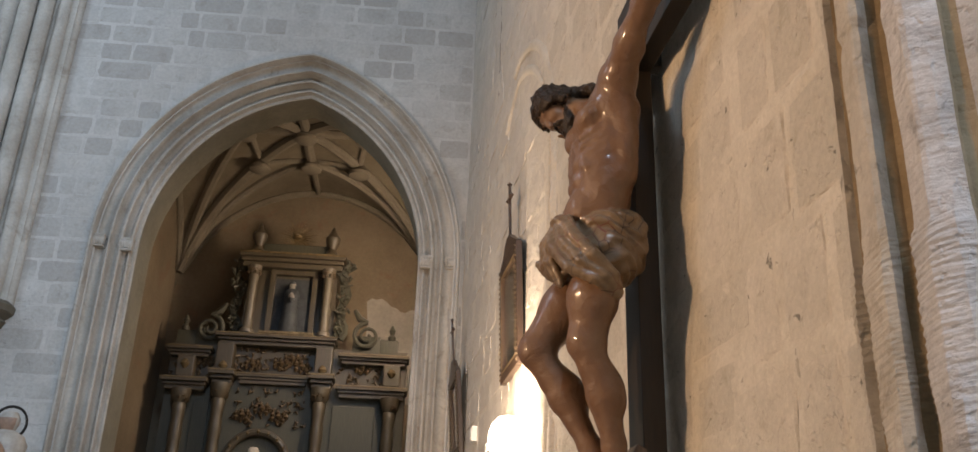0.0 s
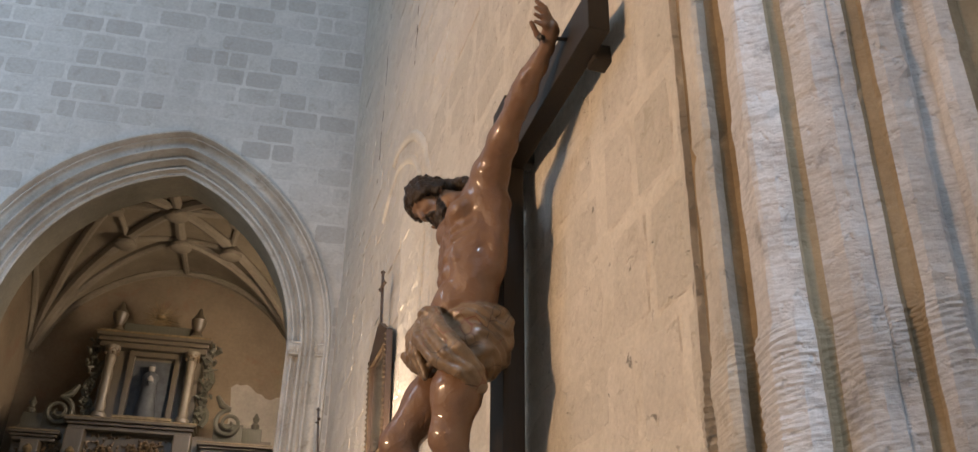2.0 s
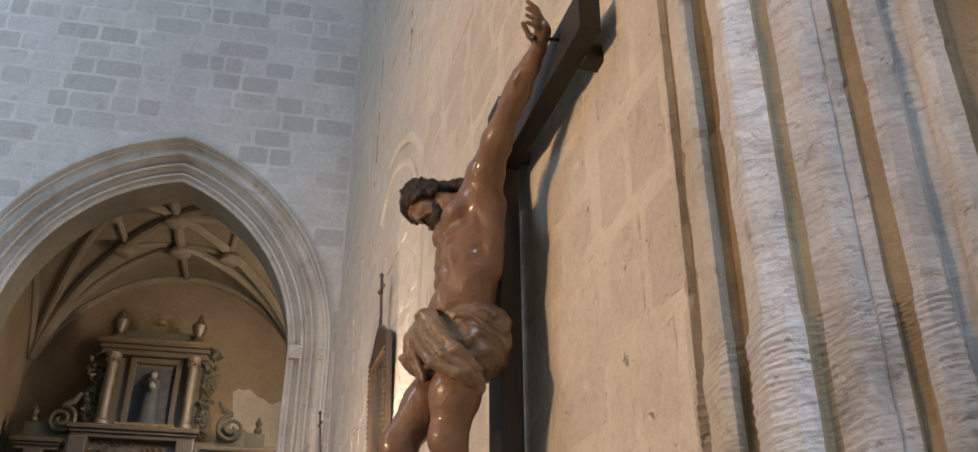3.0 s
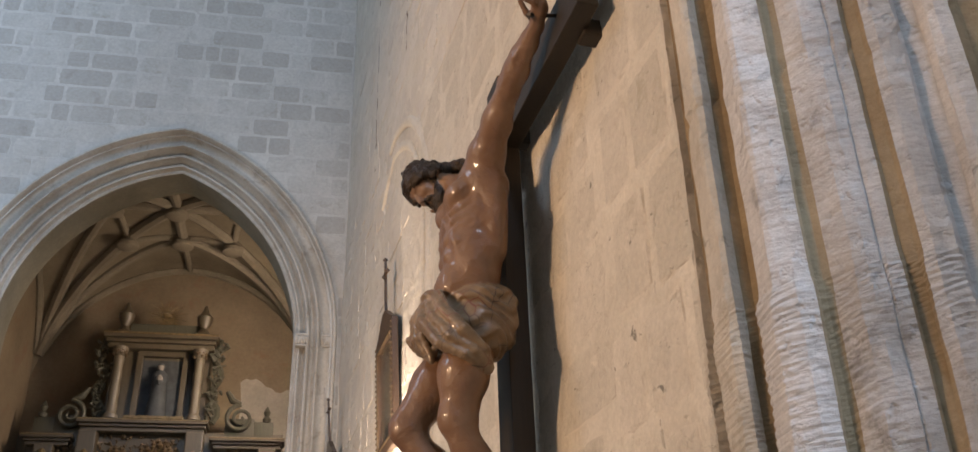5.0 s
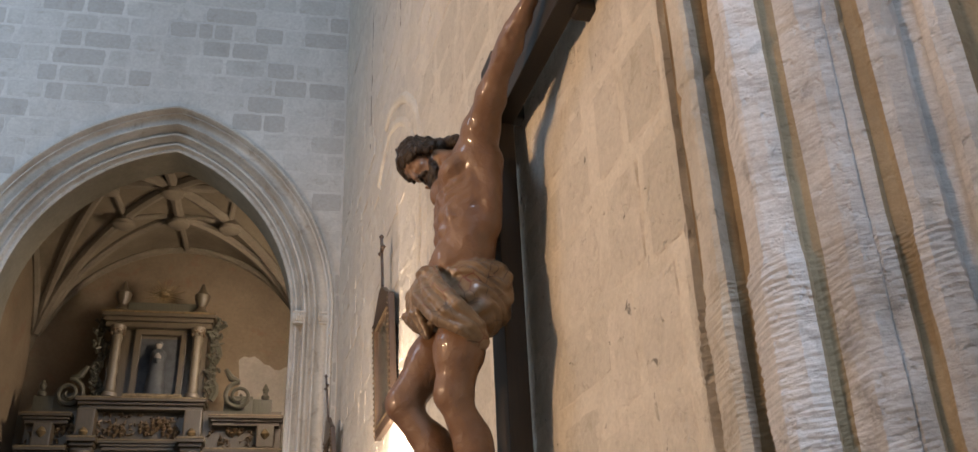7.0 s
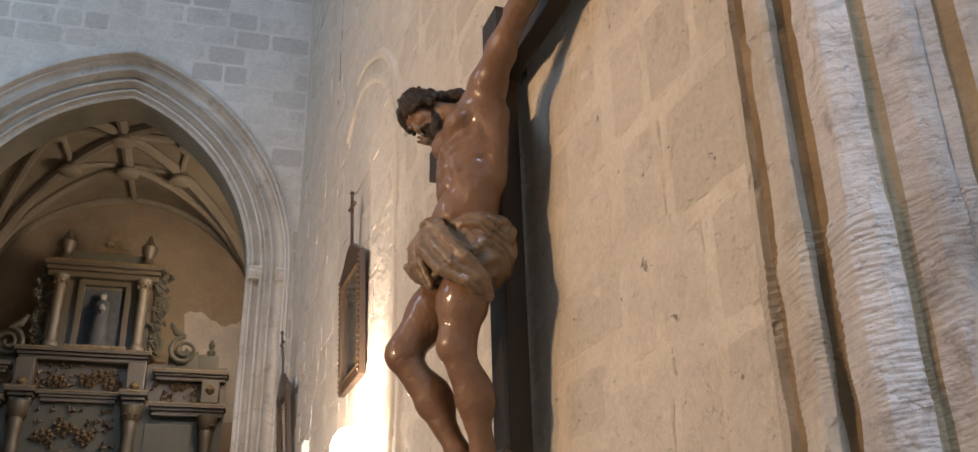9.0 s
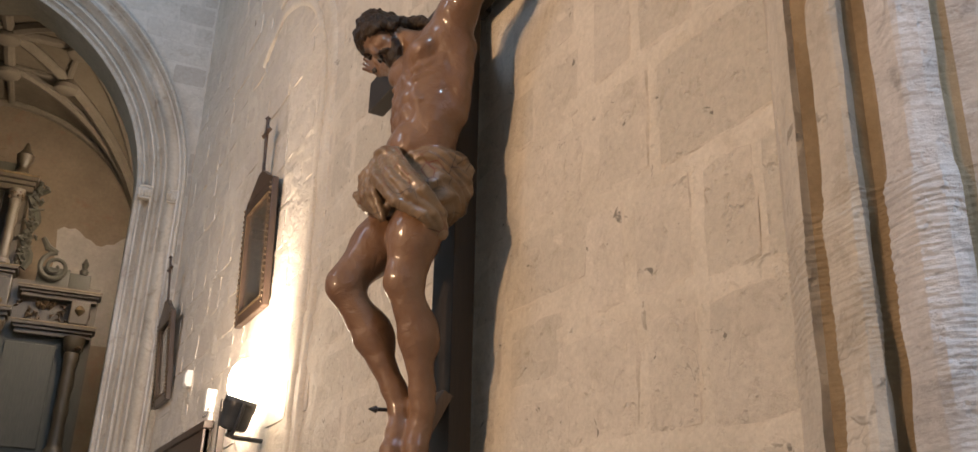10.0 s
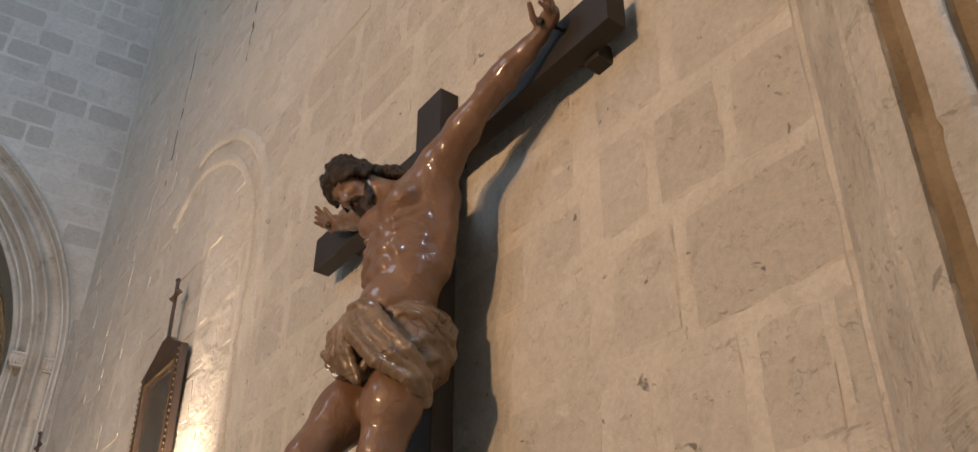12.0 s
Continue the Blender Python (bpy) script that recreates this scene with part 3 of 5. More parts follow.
def blind_arch(y0, y1, spring, apex, low, past=6):
    """Line of the walled-up arch: one limb, the crown and a short way past it."""
    w = (y1 - y0) / 2
    r = (w * w + (apex - spring) ** 2) / (2 * w)
    pts = [(y0 + 0.03 * math.sin(i * 0.9), low + (spring - low) * i / 16) for i in range(16)]
    a1 = math.asin((apex - spring) / r)
    for i in range(15):
        a = a1 * i / 14
        pts.append((y0 + r - r * math.cos(a), spring + r * math.sin(a)))
    for i in range(1, past):
        a = a1 * (14 - i) / 14
        pts.append((y1 - r + r * math.cos(a), spring + r * math.sin(a)))
    return pts


for off, wide, high, past in ((0.0, 0.10, 0.034, 2), (0.085, 0.04, 0.008, 3), (0.17, 0.085, 0.030, 5)):
    sweep_wall("blind_arch", blind_arch(5.14 + off, 7.78 - off, 4.2, 5.72 - off * 1.05, 0.0, past), wide, high, wall_right, "raised moulding of a walled-up arch")
# Dark cables hanging down the wall, shaped as thin low ridges.
for y, z0, z1 in ((7.52, 6.0, 9.4), (6.05, 6.3, 7.6)):
    tagged(sweep_wall("wall_crack", [(y + 0.012 * math.sin(z0 + i * 1.7), z0 + (z1 - z0) * i / 28) for i in range(29)], 0.035, 0.012, wall_right, "dark cable hanging down the wall"))

# ---- framed pictures on the wall ----


def framed_picture(y0, y1, z0, z1, lean, label):
    """Dark frame with a pointed top, a cross on it, an old print under glass."""
    mid, depth = (y0 + y1) / 2, 0.045
    m = Matrix.Translation((WALL - 0.012, mid, z0)) @ Matrix.Rotation(radians(-lean), 4, "Y")
    thing = tagged(empty("framed_picture", m), label, "picture", group="pictures along the wall")
    w, h, f = (y1 - y0) / 2, z1 - z0, 0.075
    for nm, b in (("frame_side", (-depth, -w, 0, 0, -w + f, h)), ("frame_side", (-depth, w - f, 0, 0, w, h)),
                  ("frame_rail", (-depth + 0.002, -w + f, 0, 0, w - f, f)), ("frame_rail", (-depth + 0.002, -w + f, h - f, 0, w - f, h))):
        part(nm, cube(*b, 0.008), FRAME_WOOD, thing)
    for k in (-1, 1):           # gilt inner edge
        part("gilt_edge", cube(-depth - 0.004, k * (w - f) - 0.004, f, -depth + 0.006, k * (w - f) + 0.007, h - f, 0.003), DULL_GILT, thing, "worn gilt inner edge")
        part("gilt_edge", cube(-depth - 0.004, -w + f, (h - f if k > 0 else f) - 0.007, -depth + 0.01, w - f, (h - f if k > 0 else f) + 0.007, 0.003), DULL_GILT, thing, "worn gilt inner edge")
    b = bmesh.new()             # carved beads along the frame
    for k in range(22):
        for s in (-1, 1):
            lathe(b, [(0.002, -0.012), (0.009, 0.0), (0.002, 0.012)], 6, (-depth - 0.002, s * (w - 0.022), 0.03 + (h - 0.06) * k / 21))
    tagged(part("beading", b, DULL_GILT, thing, "carved gilt beading", True), kind="stuff")
    part("print", cube(-0.016, -w + f, f, -0.01, w - f, h - f), PRINT, thing, "dark aged print")
    g = part("glass", cube(-0.026, -w + f, f, -0.022, w - f, h - f), GLASS, thing, "clear picture glass")
    g.visible_shadow = False
    b = bmesh.new()             # pointed top
    prof = [(-w, h), (w, h), (w * 0.55, h + 0.07), (0.05, h + 0.15), (-0.05, h + 0.15), (-w * 0.55, h + 0.07)]
    fr = [b.verts.new((-depth + 0.004, y, z + 0.001)) for y, z in prof]
    bk = [b.verts.new((-0.004, y, z + 0.001)) for y, z in prof]
    b.faces.new(fr)
    b.faces.new(bk[::-1])
    for i in range(len(prof)):
        b.faces.new((fr[i], bk[i], bk[(i + 1) % 6], fr[(i + 1) % 6]))
    part("pediment", b, FRAME_WOOD, thing, "pointed dark wooden top")
    b = cube(-0.032, -0.016, h + 0.14, -0.014, 0.016, h + 0.56, 0.004)
    box(b, -0.031, -0.06, h + 0.44, -0.015, 0.06, h + 0.475, 0.004)
    for p in ((0, h + 0.565), (-0.062, h + 0.457), (0.062, h + 0.457)):
        lathe(b, [(0.004, -0.02), (0.02, 0.0), (0.004, 0.02)], 8, (-0.023, p[0], p[1]))
    part("finial_cross", b, FRAME_WOOD, thing, "small turned wooden cross")
    return thing


framed_picture(5.98, 6.64, 3.14, 4.0, 2.0, "dark carved wooden frame with an old print under glass")
framed_picture(8.78, 9.36, 3.02, 3.80, 5.0, "dark wooden framed print hanging near the corner")

# ---- floodlight on the wall ----
FL = Vector((0.96, 5.64, 2.45))
flood = tagged(empty("floodlight", Matrix.Translation(FL) @ pose(0, 0, 0, 14, 10, 0)), "round black floodlight on a wall bracket, lit", "lamp")
part("housing", lathe(bmesh.new(), [(0.05, -0.14), (0.074, -0.13), (0.082, -0.10), (0.084, -0.03), (0.09, -0.02), (0.09, 0.03), (0.085, 0.036), (0.078, 0.03)], 24), BLACK_METAL, flood, smooth=True)
part("rim", lathe(bmesh.new(), [(0.082, -0.004), (0.09, 0.0), (0.09, 0.012), (0.082, 0.016)], 24), IRON, flood, "metal clamp ring", True)
# Dome swelled past the rim: its bulk stands in for the lamp's glare.
lens = part("lens", lathe(bmesh.new(), [(0.077, 0.032), (0.10, 0.07), (0.112, 0.13), (0.105, 0.19), (0.075, 0.24), (0.02, 0.262)], 24), LAMP_GLASS, flood, "glowing domed glass, swelled to stand for the glare", True)
lens.visible_shadow = False
b = bmesh.new()
tube(b, [(0, -0.098, 0.01), (0, -0.10, -0.1), (0, -0.05, -0.16), (0, 0.05, -0.16), (0, 0.10, -0.1), (0, 0.098, 0.01)], 0.010, 8)
part("yoke", b, BLACK_METAL, flood, smooth=True)
b = bmesh.new()
tube(b, [(0, 0, -0.155), (0.0, 0.06, -0.17), (0.05, 0.12, -0.18), (0.22, 0.16, -0.16)], 0.014, 8)
part("arm", b, BLACK_METAL, flood, smooth=True)
junction = tagged(empty("junction_box", Matrix.Translation((1.12, 7.16, 2.66))), "white plastic junction box with a cable pipe", "box")
part("body", cube(-0.03, -0.03, 0.0, 0.042, 0.03, 0.16, 0.006), WHITE_PLASTIC, junction)
b = bmesh.new()
tube(b, [(0.02, 0, 0.005), (0.02, 0, -0.6), (0.02, 0, -2.5)], 0.02, 10)
part("conduit", b, WHITE_PLASTIC, junction, "white cable pipe", True)
b = bmesh.new()
tube(b, [(-0.01, -0.03, 0.02), (-0.03, -0.12, -0.03), (-0.08, -0.25, -0.08)], 0.008, 8)
part("cable", b, BLACK_METAL, junction, "black cable", True)
post = tagged(empty("lamp_post", Matrix.Translation((1.10, 6.62, 0))), "slim dark iron post beside the lamp", "post")
part("shaft", cube(-0.022, -0.022, 0.0, 0.022, 0.022, 2.66, 0.005), IRON, post)
part("base_plate", cube(-0.05, -0.05, 0.0, 0.05, 0.05, 0.02, 0.004), IRON, post)
board = tagged(empty("notice_board", Matrix.Translation((WALL - 0.01, 7.9, 0))), "dark wooden notice board standing against the wall", "board")
part("panel", cube(-0.06, -0.85, 0.55, -0.02, 0.85, 2.53, 0.006), FRAME_WOOD, board)
part("top_rail", cube(-0.075, -0.88, 2.53, -0.01, 0.88, 2.585, 0.008), FRAME_WOOD, board)
for y in (-0.85, 0.80):
    part("leg", cube(-0.07, y, 0.0, -0.015, y + 0.05, 2.53, 0.006), FRAME_WOOD, board)
sensor = tagged(empty("wall_sensor", Matrix.Translation((WALL, 8.1, 3.0))), "small white plastic box on the wall", "box")
part("body", cube(-0.05, -0.05, 0, 0.004, 0.05, 0.13, 0.008), WHITE_PLASTIC, sensor)
part("cover", cube(-0.058, -0.035, 0.02, -0.049, 0.035, 0.11, 0.004), WHITE_PLASTIC, sensor)

# ---- altarpiece in the chapel (in the frame END) ----
RD = 4.0                                   # depth of its front
retable = tagged(empty("altarpiece", END @ Matrix.Translation((-2.25, RD, 0))), "dark carved wooden altarpiece with columns and a niche", "altarpiece")


def rp(name, b, material, label="", smooth=False):
    return part(name, b, material, retable, label, smooth)


def column(u, z0, z1, r):
    b = bmesh.new()
    h = z1 - z0
    rings = [(r * 1.5, 0), (r * 1.5, 0.05 * h), (r * 1.2, 0.07 * h), (r, 0.1 * h)]
    for i in range(1, 12):
        rings.append((r * (1.0 + 0.12 * math.sin(i * 1.9)), (0.1 + 0.068 * i) * h))
    rings += [(r * 0.9, 0.87 * h), (r * 1.3, 0.9 * h), (r * 1.6, 0.96 * h), (r * 1.6, h)]
    c = rp("column", lathe(b, rings, 14, (u, -0.16, z0)), ALTAR_PALE if z0 > 5 else ALTAR_WOOD, "turned column with gilt capital", True)
    g = bmesh.new()
    rng2 = random.Random(int(u * 50) + 7)
    for k in range(18):
        a = rng2.random() * 6.28
        lathe(g, [(0.004, -0.03), (0.028, 0.0), (0.004, 0.03)], 6, (u + r * 1.25 * math.cos(a), -0.16 + r * 1.25 * math.sin(a), z0 + h * (0.89 + 0.08 * rng2.random())))
    part("capital_leaves", g, DULL_GILT, c, "gilt leaves", True)


def cornice(u0, u1, z, h, proud):
    b = bmesh.new()
    box(b, u0, -proud * 0.6, z, u1, 0.1, z + h * 0.35, 0.01)
    box(b, u0 - 0.02, -proud * 0.8, z + h * 0.35, u1 + 0.02, 0.1, z + h * 0.6, 0.01)
    box(b, u0 - 0.05, -proud, z + h * 0.6, u1 + 0.05, 0.1, z + h, 0.012)
    c = rp("cornice", b, ALTAR_WOOD, "moulded cornice")
    part("gilt_fillet", cube(u0 - 0.055, -proud - 0.008, z + h * 0.82, u1 + 0.055, -proud + 0.01, z + h * 0.95, 0.004), GILT, c, "thin gilt fillet")


rp("lower_panel", cube(-1.72, 0.0, 0.0, 1.62, 0.5, 4.62), ALTAR_DARK, "dark wooden backing")
rp("middle_panel", cube(-1.72, 0.003, 4.6, 1.62, 0.5, 5.22), ALTAR_WOOD)
rp("upper_panel", cube(-0.80, 0.0, 5.2, 0.52, 0.45, 6.5), ALTAR_WOOD)
cornice(-1.70, -1.16, 4.50, 0.17, 0.24)           # the entablature breaks forward over the columns
cornice(-1.06, -0.80, 4.60, 0.20, 0.27)
cornice(-0.70, 0.22, 4.64, 0.15, 0.12)
cornice(0.32, 0.58, 4.60, 0.20, 0.27)
cornice(0.70, 1.60, 4.50, 0.17, 0.20)
cornice(-1.70, -1.16, 4.98, 0.14, 0.22)
cornice(-1.04, 0.56, 5.18, 0.16, 0.24)
cornice(0.70, 1.60, 4.98, 0.14, 0.22)
cornice(-0.86, 0.58, 6.36, 0.22, 0.26)
for u in (-1.45, -0.93, 0.45, 1.42):
    column(u, 3.0, 4.50 if abs(u) > 1.0 else 4.60, 0.085)
    rp("pedestal", cube(u - 0.15, -0.3, 1.2, u + 0.15, 0.05, 3.0, 0.02), ALTAR_WOOD)
    rp("block", cube(u - 0.12, -0.2, 4.67, u + 0.12, 0.05, 4.98 if abs(u) > 1.0 else 5.18, 0.02), ALTAR_WOOD)
    g = bmesh.new()
    lathe(g, [(0.01, -0.07), (0.05, -0.03), (0.065, 0.0), (0.045, 0.04), (0.01, 0.07)], 10, (u, -0.2, 4.85))
    rp("rosette", g, GILT, "gilt carved rosette", True)
for u in (-0.68, 0.40):
    column(u, 5.34, 6.36, 0.065)
    rp("pinnacle", lathe(bmesh.new(), [(0.07, 6.58), (0.1, 6.62), (0.05, 6.7), (0.10, 6.8), (0.11, 6.88), (0.05, 6.96), (0.02, 7.06)], 12, (u, -0.1, 0)), ALTAR_WOOD, "turned urn finial", True)
# niche of the upper tier
for a in ((-0.46, 5.36, -0.38, 6.3), (0.16, 5.36, 0.24, 6.3)):
    rp("niche_jamb", cube(a[0], -0.07, a[1], a[2], 0.02, a[3], 0.01), ALTAR_WOOD)
rp("niche_head", cube(-0.46, -0.072, 6.28, 0.24, 0.02, 6.36, 0.01), ALTAR_WOOD, "moulded niche head")
rp("niche_ground", cube(-0.38, -0.006, 5.36, 0.16, 0.01, 6.24), BLUE_PAINT, "faded dark blue niche ground")
rp("niche_shelf", cube(-0.5, -0.26, 5.33, 0.28, 0.0, 5.375, 0.01), GILT, "gilt shelf edge")


def carved_wing(u, z0, z1, wide):
    """Dark openwork of leaves and curls beside the upper columns."""
    g = bmesh.new()
    r4 = random.Random(int(u * 40) + 3)
    for k in range(46):
        z = z0 + (z1 - z0) * (k + r4.random()) / 46
        x = u + wide * (r4.random() - 0.5) * (0.6 + 0.4 * math.sin(k * 0.9))
        q = r4.uniform(0.025, 0.055)
        tube(g, [(x, -0.04, z), (x + q * r4.uniform(-1.5, 1.5), -0.08, z + q), (x + q * r4.uniform(-2, 2), -0.05, z + 2 * q)], [q * 0.4, q * 0.7, q * 0.2], 6)
    tube(g, [(u + wide * 0.3 * math.sin(i * 1.1), -0.02, z0 + (z1 - z0) * i / 12) for i in range(13)], 0.05, 6)
    tagged(rp("carved_wing", g, ALTAR_DARK, "dark carved leaf openwork", True), kind="stuff")


def relief(u0, u1, z0, z1, count, material, seed):
    """A field of small curled leaves over a panel."""
    g = bmesh.new()
    r4 = random.Random(seed)
    for k in range(count):
        x, z, q = r4.uniform(u0, u1), r4.uniform(z0, z1), r4.uniform(0.02, 0.05)
        a = r4.random() * 6.28
        tube(g, [(x, -0.01, z), (x + q * math.cos(a), -0.04, z + q * math.sin(a)), (x + 1.8 * q * math.cos(a + 0.7), -0.02, z + 1.8 * q * math.sin(a + 0.7))], [q * 0.3, q * 0.45, q * 0.15], 6)
    tagged(rp("relief_carving", g, material, "shallow carved foliage", True), kind="stuff")


carved_wing(-0.90, 5.36, 6.5, 0.2)
carved_wing(0.64, 5.36, 6.5, 0.2)
relief(-0.8, 0.3, 4.82, 5.16, 60, DULL_GILT, 1)
relief(-1.68, -1.1, 4.7, 4.96, 26, DULL_GILT, 2)
relief(0.62, 1.58, 4.7, 4.96, 40, DULL_GILT, 3)
relief(-0.75, 0.25, 4.05, 4.6, 70, DULL_GILT, 4)


def scroll(u, z, s, turns=1.9, size=0.2):
    b = bmesh.new()
    pts, rad = [], []
    for i in range(46):
        t = i / 45
        a = math.pi * 0.5 + turns * 2 * math.pi * t
        r = size * (1 - 0.86 * t)
        pts.append((u + s * r * math.cos(a), -0.06, z + r * math.sin(a)))
        rad.append(0.034 * (1 - 0.45 * t))
    tube(b, pts, rad, 8)
    tube(b, [(u, -0.06, z + size), (u - s * 0.12, -0.06, z + size * 1.25), (u - s * 0.2, -0.06, z + size * 1.9)], [0.034, 0.05, 0.03], 8)
    box(b, u - 0.2, 0.0, z - 0.24, u + 0.2, 0.08, z + 0.02, 0.02)
    lo, hi = sorted((u + s * 0.19, u + s * 0.46))
    box(b, lo, 0.0, z - 0.24, hi, 0.08, z - 0.02, 0.02)
    lathe(b, [(0.05, -0.03), (0.06, 0.02), (0.03, 0.06), (0.05, 0.12), (0.01, 0.2)], 10, (u + s * 0.36, 0.02, z))
    rp("volute", b, ALTAR_DARK, "carved scroll ornament", True)


scroll(-1.22, 5.42, -1)
scroll(1.02, 5.42, 1)
sunburst = rp("sunburst", lathe(bmesh.new(), [(0.01, -0.05), (0.07, -0.02), (0.07, 0.02), (0.01, 0.05)], 12, (-0.14, -0.03, 6.9)), GILT, "gilt sunburst", True)
for k in range(28):
    a = math.pi * 2 * k / 28
    ln = 0.30 if k % 2 else 0.22
    part("ray", tube(bmesh.new(), [(-0.14 + 0.05 * math.cos(a), -0.03, 6.9 + 0.05 * math.sin(a)), (-0.14 + ln * math.cos(a), -0.03, 6.9 + ln * math.sin(a))], [0.014, 0.003], 5), GILT, sunburst, smooth=True)
b = cube(-0.62, -0.04, 6.55, 0.34, 0.06, 6.78, 0.02)
rp("crest", b, ALTAR_DARK, "dark carved crest")
# arched niche of the lower tier
b = bmesh.new()
pts = [(-0.78 + 0.44 - 0.42 * math.cos(math.pi * i / 16), -0.06, 3.55 + 0.42 * math.sin(math.pi * i / 16)) for i in range(17)]
tube(b, [(pts[0][0], -0.06, 2.4)] + pts + [(pts[-1][0], -0.06, 2.4)], 0.055, 8)
rp("niche_arch", b, ALTAR_WOOD, "round arch of the lower niche", True)
for i in range(9):
    a = math.pi * (i + 0.5) / 9
    g = bmesh.new()
    lathe(g, [(0.006, -0.03), (0.026, 0.0), (0.006, 0.03)], 6, (-0.34 - 0.42 * math.cos(a), -0.12, 3.55 + 0.42 * math.sin(a)))
    rp("bead", g, GILT, "gilt bead", True)
for i, (u, z) in enumerate(((-0.55, 4.92), (-0.15, 4.95), (0.15, 4.92), (-0.34, 4.3), (-0.1, 4.2), (-0.6, 4.2), (1.0, 4.95), (-1.2, 4.95), (0.0, 5.02))):
    g = bmesh.new()
    for k in range(7):
        a = 2 * math.pi * k / 7
        lathe(g, [(0.006, -0.05), (0.04, 0.0), (0.006, 0.05)], 6, (u + 0.10 * math.cos(a), -0.03, z + 0.06 * math.sin(a)))
    lathe(g, [(0.01, -0.05), (0.05, 0.0), (0.01, 0.05)], 8, (u, -0.05, z))
    tagged(rp("carving", g, DULL_GILT, "gilt carved foliage", True), kind="stuff")
for u0, u1 in ((-1.30, -1.08), (0.62, 1.22)):
    rp("side_panel", cube(u0, -0.03, 3.1, u1, 0.02, 4.4, 0.012), ALTAR_DARK)


def robed_statue(at, h, material, label, base, wide=0.24, halo=False):
    """A plain robed figure in one mesh."""
    b = bmesh.new()
    rings = [(0.22, 0.0), (0.23, 0.05), (0.2, 0.25), (0.17, 0.5), (0.175, 0.66), (0.19, 0.75), (0.15, 0.82), (0.065, 0.86), (0.085, 0.90), (0.092, 0.95), (0.06, 1.0)]
    lathe(b, [(r * wide / 0.24 * h, z * h) for r, z in rings], 16)
    for v in b.verts:
        a = math.atan2(v.co.y, v.co.x)
        v.co.x *= 1 + 0.08 * math.sin(a * 6 + v.co.z * 4) * (1 - v.co.z / h)
        v.co.y *= 0.8
    lathe(b, [(0.02 * h, -0.10 * h), (0.06 * h, -0.03 * h), (0.055 * h, 0.03 * h), (0.02 * h, 0.08 * h)], 10, (0.02 * h, -0.15 * h, 0.66 * h))
    for f in b.faces:
        c = f.calc_center_median()
        f.material_index = int((0.86 * h < c.z < 0.965 * h and c.y < -0.03 * h) or (c.y < -0.13 * h and 0.6 * h < c.z < 0.72 * h))
    if halo:
        tube(b, [(0.128 * h * math.cos(2 * math.pi * k / 24), 0.02, 0.92 * h + 0.128 * h * math.sin(2 * math.pi * k / 24)) for k in range(25)], 0.011 * h, 6)
        for f in list(b.faces)[-24 * 6 - 2:]:
            f.material_index = 2
    return tagged(part("statue", b, material, None, "", True, END @ Matrix.Translation(at)), label, "statue")


robed_statue((-2.36, RD - 0.13, 5.376), 0.78, [BLUE_PAINT, DULL_PAINT, IRON], "small robed figure in dark blue", 0, 0.18)
robed_statue((-2.62, RD - 0.13, 2.9), 0.85, [PALE_PAINT, PALE_PAINT, IRON], "small pale robed figure in the lower niche", 0)
pedestal = tagged(part("pedestal", cube(-0.25, -0.22, 0, 0.25, 0.22, 2.05, 0.02), MOULDED, m=END @ Matrix.Translation((-4.14, -0.4, 0))), "plain pale stone pedestal by the wall", "pedestal")
robed_statue((-4.14, -0.4, 2.05), 1.2, [PALE_PAINT, FACE_PAINT, IRON], "pale veiled robed statue with a dark ring halo", 0, 0.22, True)

# ---- stones of the walls, last ----


def plate(seed, jitter, points=20):
    """Unit stone: an uneven rounded rectangle, proud of its bed; x and z from -0.5 to 0.5, y outwards is negative."""
    r = random.Random(seed)
    base, front = [], []
    for i in range(points):
        a = 2 * math.pi * (i + 0.5) / points
        a += 0.16 * math.sin(4 * a + math.pi)        # more points near the corners
        c, s = math.cos(a), math.sin(a)
        k = 0.5 / max(abs(c), abs(s)) if jitter < 0.02 else 0.5 / (abs(c) ** 12 + abs(s) ** 12) ** (1 / 12)
        k *= 1 - jitter * r.random()
        base.append((c * k, 0.4, s * k))
        front.append((c * (k - 0.016), -1.0 + 0.25 * r.random(), s * (k - 0.026)))
    return base, front


def plate_mesh(name, seed, jitter, material, rim):
    base, front = plate(seed, jitter)
    b = bmesh.new()
    vb, vf = [b.verts.new(p) for p in base], [b.verts.new(p) for p in front]
    mid = b.verts.new((0, -1.05, 0))
    n = len(vb)
    for i in range(n):
        b.faces.new((vb[i], vb[(i + 1) % n], vf[(i + 1) % n], vf[i])).material_index = 1
        b.faces.new((vf[i], vf[(i + 1) % n], mid))
    bmesh.ops.recalc_face_normals(b, faces=b.faces)
    me = bpy.data.meshes.new(name)
    for f in b.faces:
        f.smooth = True
    b.to_mesh(me)
    b.free()
    me.materials.append(material)
    me.materials.append(rim)
    return me


